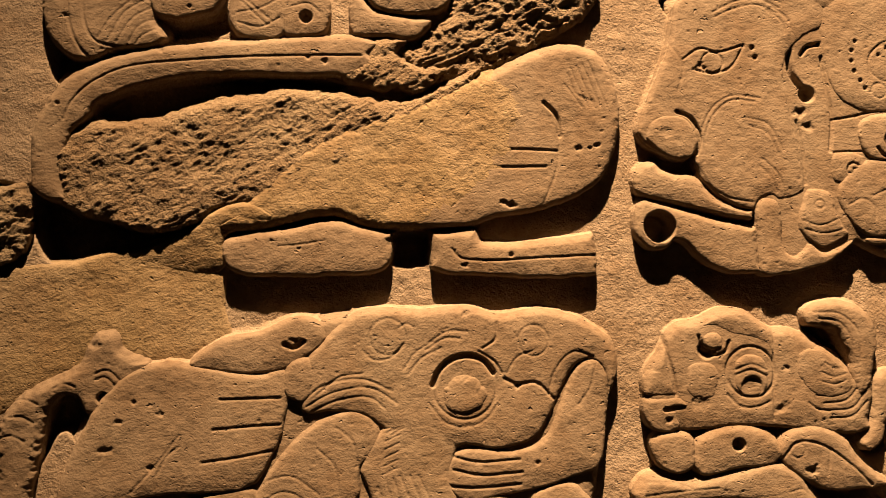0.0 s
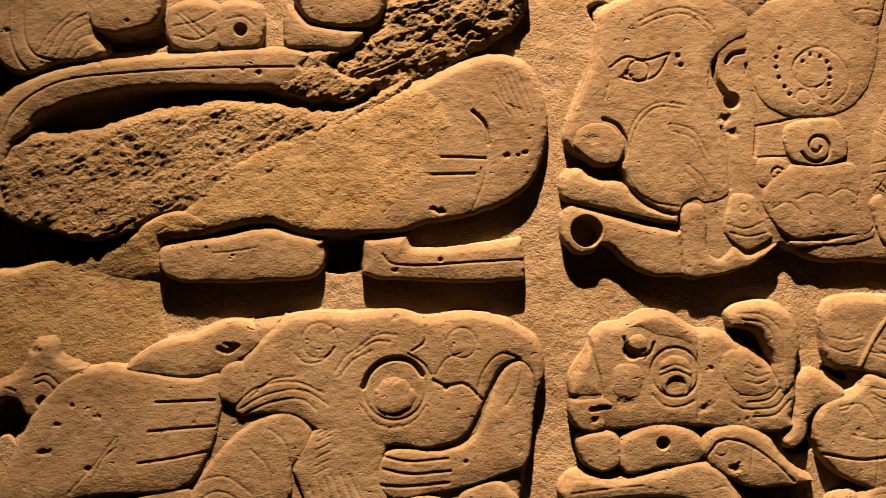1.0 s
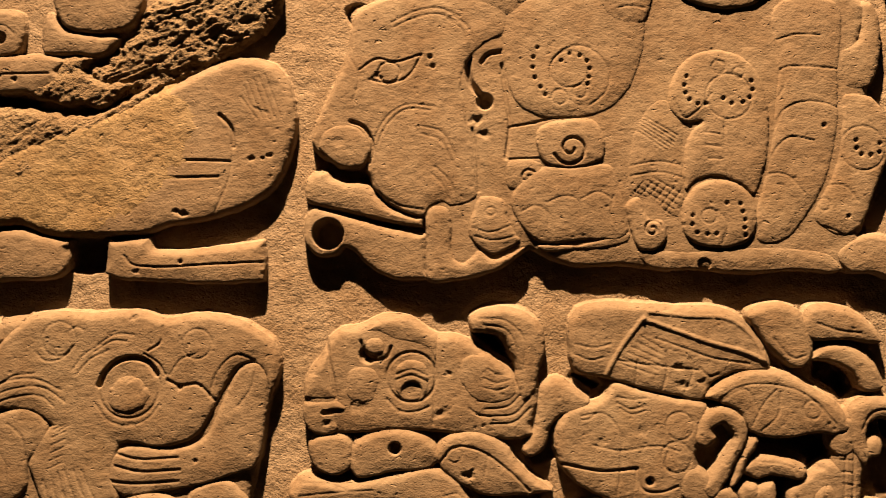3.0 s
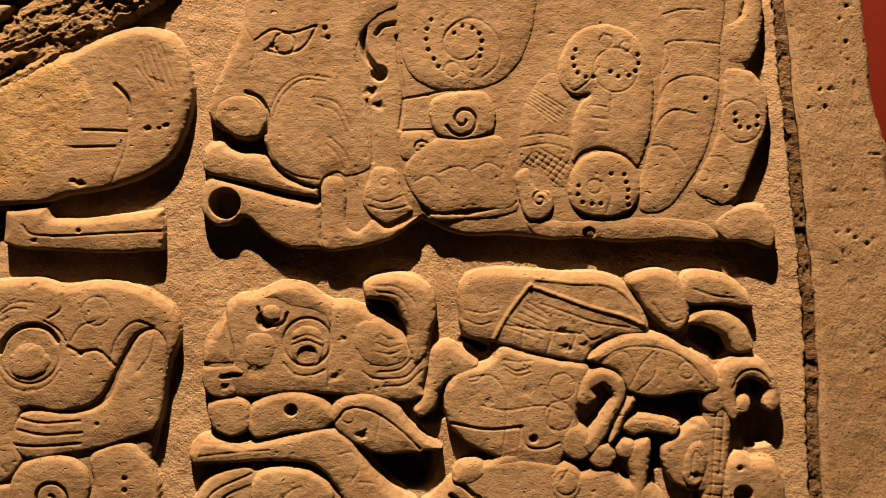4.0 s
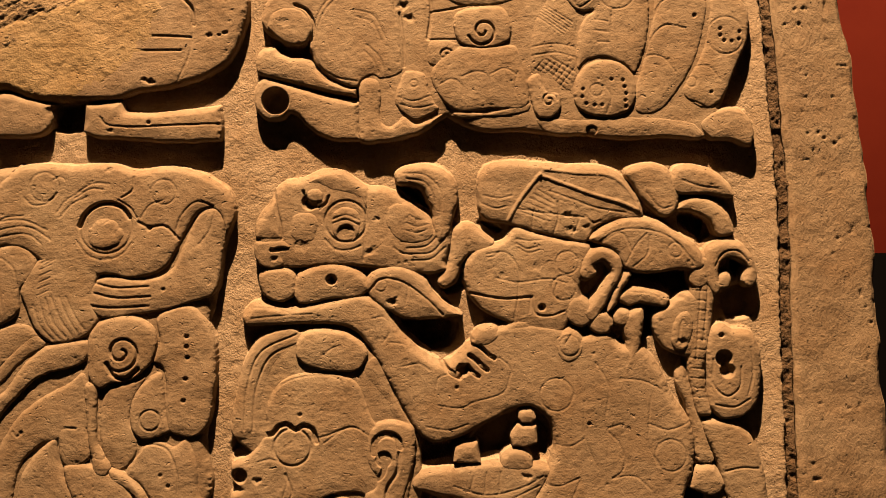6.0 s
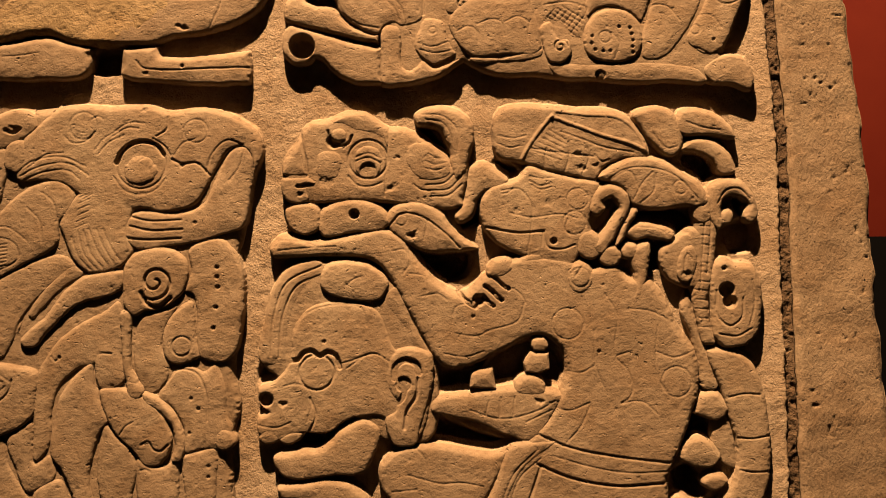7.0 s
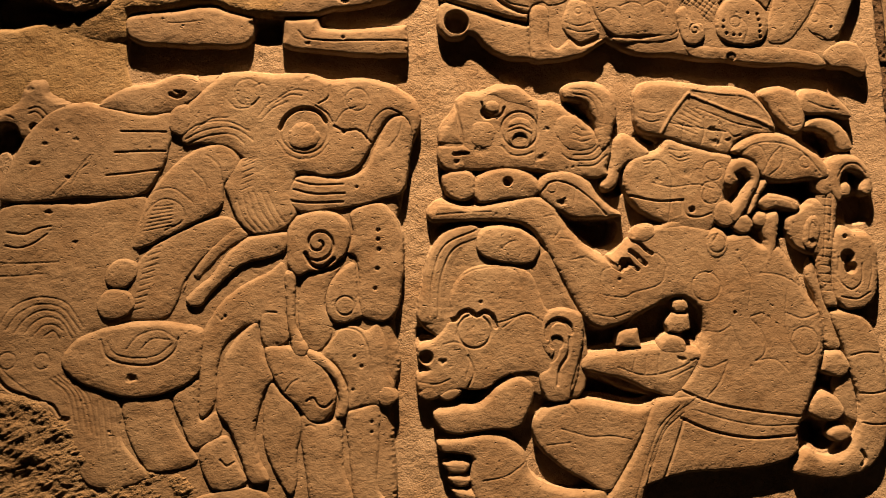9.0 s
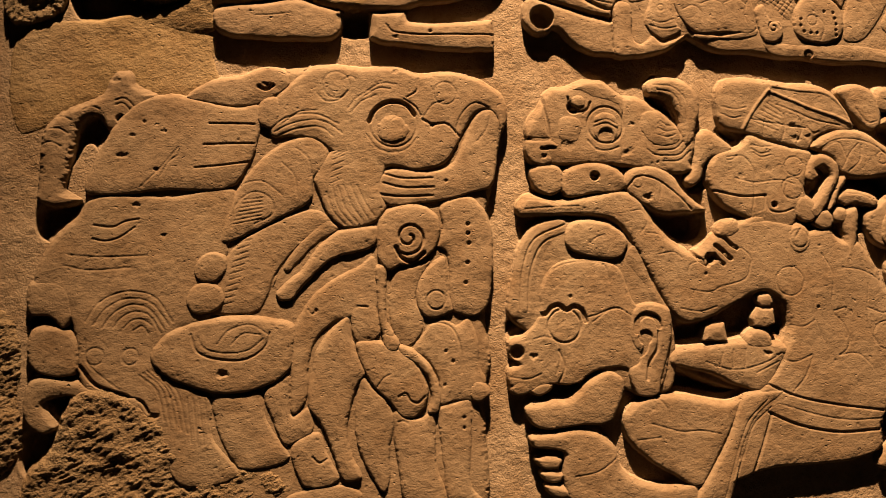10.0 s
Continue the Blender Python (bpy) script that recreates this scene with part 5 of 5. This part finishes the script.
piece = carve("sash", [(-360, -156), (-346, -140), (-325, -142), (-324, -184), (-321, -220), (-346, -231), (-354, -226), (-361, -195)], [
    stroke(1.8, 1.6, (-361, -184), (-350, -182), (-338, -183)),
    stroke(1.8, 1.6, (-354, -141), (-344, -139), (-333, -144)),
], top=14.5)
piece = carve("pod", [(-352, -230), (-327, -227), (-300, -236), (-277, -251), (-261, -277), (-256, -299), (-261, -318), (-274, -331), (-289, -332), (-308, -311), (-331, -288), (-346, -260)], [
    stroke(2, 2, (-296, -304), (-287, -300), (-280, -310), (-270, -313), (-261, -305)),
    stroke(1.8, 1.0, (-325, -291), (-316, -279), (-307, -274)),
], top=16)
piece = carve("ribbon", [(-326, -126), (-316, -125), (-313, -165), (-311, -203), (-302, -220), (-308, -231), (-316, -223), (-323, -190), (-326, -153)], top=17, draft=3)
carve("knot", [(-316, -217), (-304, -219), (-295, -233), (-300, -243), (-312, -240), (-317, -229)], top=17.5, draft=2.5, parent=piece)
piece = carve("ribbon", [(-296, -235), (-277, -240), (-257, -258), (-244, -281), (-239, -304), (-244, -326), (-255, -326), (-251, -303), (-257, -278), (-273, -260), (-294, -245)], top=17, draft=3)
piece = carve("scroll", [(-324, -95), (-324, -72), (-315, -52), (-291, -41), (-264, -41), (-242, -55), (-237, -75), (-244, -99), (-260, -115), (-279, -124), (-296, -126), (-307, -132), (-321, -120)], [
    coil(2.3, 3.4, -281, -87, 25, 4, 1.5, 235),
    stroke(3.4, 4.5, (-299, -101), (-292, -115), (-276, -121), (-260, -109)),
], top=16.5, draft=3)

# broken upper left
piece = carve("broken_stone", [(-721, 330), (-718, 302), (-714, 275), (-700, 265), (-677, 258), (-654, 251), (-626, 242), (-603, 244), (-580, 250), (-556, 266), (-529, 272), (-488, 274), (-441, 277), (-405, 304), (-368, 334), (-331, 387), (-367, 378), (-403, 387), (-463, 396), (-517, 391), (-575, 380), (-604, 370), (-645, 361), (-690, 360)], top=14, edge=6, rough=1.55, draft=4, material=BROKEN, label="rough broken limestone surface")
piece = carve("mortar_fill", [(-556, 246), (-540, 272), (-499, 317), (-428, 363), (-330, 396), (-256, 422), (-219, 390), (-235, 321), (-279, 275), (-334, 244), (-406, 246), (-429, 256), (-453, 256), (-488, 248), (-523, 242)], top=15.2, edge=12, draft=3, rough=1.3, material=FILL, label="ochre repair mortar smoothed over the break")
piece = carve("mortar_fill", [(-803, 199), (-748, 213), (-704, 214), (-665, 226), (-626, 230), (-603, 228), (-549, 231), (-548, 161), (-537, 123), (-602, 102), (-658, 104), (-712, 95), (-798, 53)], top=2.0, edge=3, draft=5, rough=0.9, base=-5, material=FILL, label="ochre repair mortar smoothed over the break")
piece = carve("mortar_fill", [(-655, 224), (-628, 230), (-603, 238), (-582, 246), (-560, 262), (-525, 270), (-498, 256), (-520, 244), (-548, 238), (-550, 205), (-575, 196), (-605, 194), (-640, 200), (-668, 212)], top=8, edge=2.5, draft=8, rough=1.1, tilt=(6, 16), material=FILL, label="ochre repair mortar smoothed over the break")
piece = carve("wing_end", [(-287, 396), (-256, 416), (-211, 438), (-173, 445), (-141, 433), (-126, 402), (-121, 364), (-129, 326), (-144, 295), (-175, 274), (-219, 259), (-262, 253), (-286, 245), (-346, 243), (-382, 246), (-358, 267), (-309, 303), (-283, 340)], [
    stroke(2.16, 1.73, (-264, 325), (-228, 324), (-194, 322)),
    stroke(2.16, 1.73, (-295, 307), (-254, 305), (-207, 305)),
    stroke(3.0, 2.98, (-206, 376), (-193, 361), (-190, 339)),
    stroke(1.8, 0.84, (-190, 339), (-195, 302), (-211, 264)),
    stroke(1.75, 0.78, (-178, 409), (-170, 386), (-151, 377)),
    stroke(1.75, 0.78, (-182, 396), (-164, 371)),
    *hatch(1.35, 0.8, 4, (-175, 415), (-158, 371), (-155, 422), (-136, 370)),
    chip(2.8, -170, 325, 3.1),
    chip(2.8, -149, 328, 2.5),
    chip(2.8, -157, 325, 1.9),
    chip(2.8, -310, 268, 3.6),
    chip(2.8, -246, 264, 4.3),
    chip(2.8, -254, 266, 3.0),
], top=15, edge=6)
piece = carve("bar_block", [(-330, 235), (-330, 235), (-285, 239), (-285, 239), (-280, 226), (-269, 224), (-189, 228), (-158, 232), (-158, 232), (-155, 215), (-156, 188), (-156, 188), (-203, 186), (-276, 190), (-318, 194), (-333, 200), (-333, 200)], [
    stroke(1.8, 1.44, (-311, 218), (-304, 209), (-281, 205), (-221, 206), (-158, 208)),
    chip(2.1, -298, 200, 3.0),
    hole(2, 2.5, -248, 210, 2.4),
], top=15)
piece = carve("bar_block", [(-548, 231), (-523, 239), (-482, 244), (-429, 251), (-406, 244), (-376, 236), (-376, 236), (-377, 207), (-388, 197), (-430, 194), (-488, 194), (-529, 197), (-546, 206)], [
    stroke(1.75, 0.82, (-493, 224), (-471, 225), (-444, 229)),
    chip(1.8, -471, 221, 1.8),
    chip(1.8, -500, 230, 1.7),
], top=15)
piece = carve("curved_band", [(-744, 308), (-744, 350), (-732, 379), (-713, 405), (-686, 422), (-634, 437), (-546, 447), (-451, 453), (-402, 452), (-385, 444), (-394, 433), (-383, 423), (-403, 415), (-418, 407), (-433, 410), (-451, 409), (-528, 411), (-587, 409), (-634, 400), (-662, 390), (-682, 379), (-690, 364), (-704, 352), (-711, 328), (-713, 302), (-710, 277), (-728, 279), (-742, 290)], [
    stroke(1.8, 1.44, (-712, 361), (-705, 379), (-685, 400), (-651, 416), (-587, 424), (-517, 428), (-451, 429), (-403, 429)),
    chip(2.1, -730, 379, 2.8),
    chip(2.1, -719, 378, 2.3),
    hole(2, 2, -614, 435, 2.3),
    hole(2, 2, -460, 427, 2.4),
    chip(2.1, -442, 423, 3.0),
], top=15, label="long curved carved band, chipped at its end")
piece = carve("feather_panel", [(-732, 527), (-731, 455), (-721, 443), (-703, 429), (-686, 428), (-663, 438), (-627, 442), (-611, 451), (-622, 471), (-628, 528)], [
    stroke(1.92, 1.54, (-712, 514), (-708, 462), (-697, 437), (-690, 429)),
    stroke(1.92, 1.54, (-696, 515), (-692, 462), (-682, 446), (-660, 439)),
    stroke(1.75, 0.84, (-643, 493), (-666, 471), (-679, 449)),
    stroke(1.75, 0.84, (-628, 493), (-652, 477), (-669, 446)),
    stroke(1.75, 0.84, (-626, 482), (-643, 471), (-660, 445)),
    stroke(1.75, 0.84, (-624, 470), (-637, 462), (-647, 445)),
    stroke(1.75, 0.84, (-621, 458), (-634, 451), (-640, 443)),
    chip(2.1, -713, 474, 2.3),
], top=14)
piece = carve("tooth", [(-626, 528), (-622, 479), (-605, 473), (-579, 476), (-557, 485), (-549, 528)], [
    hole(2, 2, -585, 484, 1.8),
], top=14)
piece = carve("panel", [(-539, 503), (-537, 458), (-487, 454), (-486, 504)], [
    stroke(1.75, 0.84, (-534, 478), (-510, 483), (-489, 494)),
    stroke(1.75, 0.84, (-528, 494), (-499, 469)),
    stroke(1.75, 0.84, (-534, 467), (-510, 462), (-490, 472)),
    stroke(1.75, 0.84, (-531, 491), (-505, 465)),
], top=13)
piece = carve("panel", [(-485, 504), (-485, 455), (-463, 453), (-445, 456), (-438, 472), (-441, 504)], [
    hole(4, 8, -462, 473, 6.0),
    stroke(1.75, 0.84, (-477, 485), (-459, 488), (-446, 478)),
], top=13)
piece = carve("tooth", [(-409, 504), (-411, 456), (-378, 454), (-344, 452), (-327, 471), (-353, 476), (-390, 485)], top=13)
piece = carve("tooth", [(-401, 530), (-389, 488), (-365, 480), (-334, 479), (-309, 489), (-302, 531)], top=14)
piece = carve("broken_stone", [(-402, 453), (-341, 452), (-316, 473), (-284, 518), (-138, 519), (-149, 483), (-179, 460), (-217, 441), (-243, 423), (-281, 412), (-330, 396), (-349, 390), (-373, 395), (-403, 403), (-366, 422), (-363, 439)], top=10.5, edge=10, rough=2.5, tilt=(0, 11), draft=3, material=BROKEN, label="rough broken limestone surface")
piece = carve("broken_stone", [(-818, 309), (-778, 291), (-756, 296), (-747, 267), (-754, 226), (-776, 210), (-814, 205)], top=10, rough=2.6, draft=3, material=BROKEN, label="rough broken limestone surface")
piece = carve("broken_stone", [(-778, -412), (-740, -357), (-729, -322), (-712, -291), (-656, -295), (-613, -325), (-565, -369), (-501, -389), (-450, -402), (-435, -446), (-626, -480), (-756, -461)], top=10.6, edge=4, rough=1.7, tilt=(0, 5), draft=5, material=BROKEN, label="rough broken limestone surface")
piece = carve("broken_stone", [(-849, -192), (-809, -181), (-787, -221), (-787, -293), (-781, -356), (-812, -404), (-851, -416)], top=5, edge=5, rough=2.6, draft=8, material=BROKEN, label="rough broken limestone surface")

# upper edge
piece = carve("roundel", [(311, 540), (317, 507), (342, 492), (374, 487), (407, 495), (433, 517), (436, 537)], top=17, edge=6)
carve("disc", [(223, 541), (228, 490), (244, 475), (260, 471), (276, 474), (285, 492), (290, 540)], [
    stroke(1.75, 0.79, (248, 490), (261, 492), (277, 489)),
], top=16.5, draft=2.5, parent=piece)
piece = carve("plume", [(76, 544), (87, 505), (106, 491), (130, 486), (150, 542)], top=15.5)
piece = carve("fan", [(189, 460), (219, 487), (232, 471), (247, 466), (243, 454), (226, 438), (204, 451)], [
    *hatch(1.35, 0.8, 6, (193, 460), (224, 441), (220, 482), (240, 459)),
], top=13.8, draft=2)

# pegs and hooks
piece = carve("peg", [(231, -169), (245, -167), (245, -167), (251, -177), (246, -185), (246, -185), (232, -185), (232, -185), (229, -176)], top=15, draft=2, edge=2.5)
piece = carve("peg", [(227, -187), (227, -187), (251, -188), (251, -188), (252, -210), (252, -210), (233, -215), (220, -213), (220, -213), (219, -199)], top=15, draft=2, edge=2.5)
piece = carve("peg", [(205, -229), (221, -216), (241, -222), (246, -240), (228, -245), (207, -240)], top=15.5, draft=3)
piece = carve("peg", [(144, -233), (144, -233), (147, -216), (150, -213), (174, -209), (174, -209), (179, -235), (179, -235)], top=14, draft=3, edge=2.5)

# scroll and ribbon

# loose flakes of the break
piece = carve("broken_stone", [(-420, 403), (-427, 415), (-403, 428), (-390, 447), (-372, 452), (-354, 447), (-366, 436), (-345, 422), (-311, 417), (-324, 403), (-346, 390), (-364, 397), (-385, 393), (-403, 400)], top=13.5, edge=5, rough=1.8, draft=3, material=BROKEN, label="rough broken limestone surface")
piece = carve("broken_stone", [(-415, 387), (-379, 383), (-349, 385), (-312, 403), (-274, 417), (-287, 396), (-331, 375), (-368, 350), (-404, 344), (-428, 363)], top=13, edge=6, rough=1.8, draft=3, material=BROKEN, label="rough broken limestone surface")
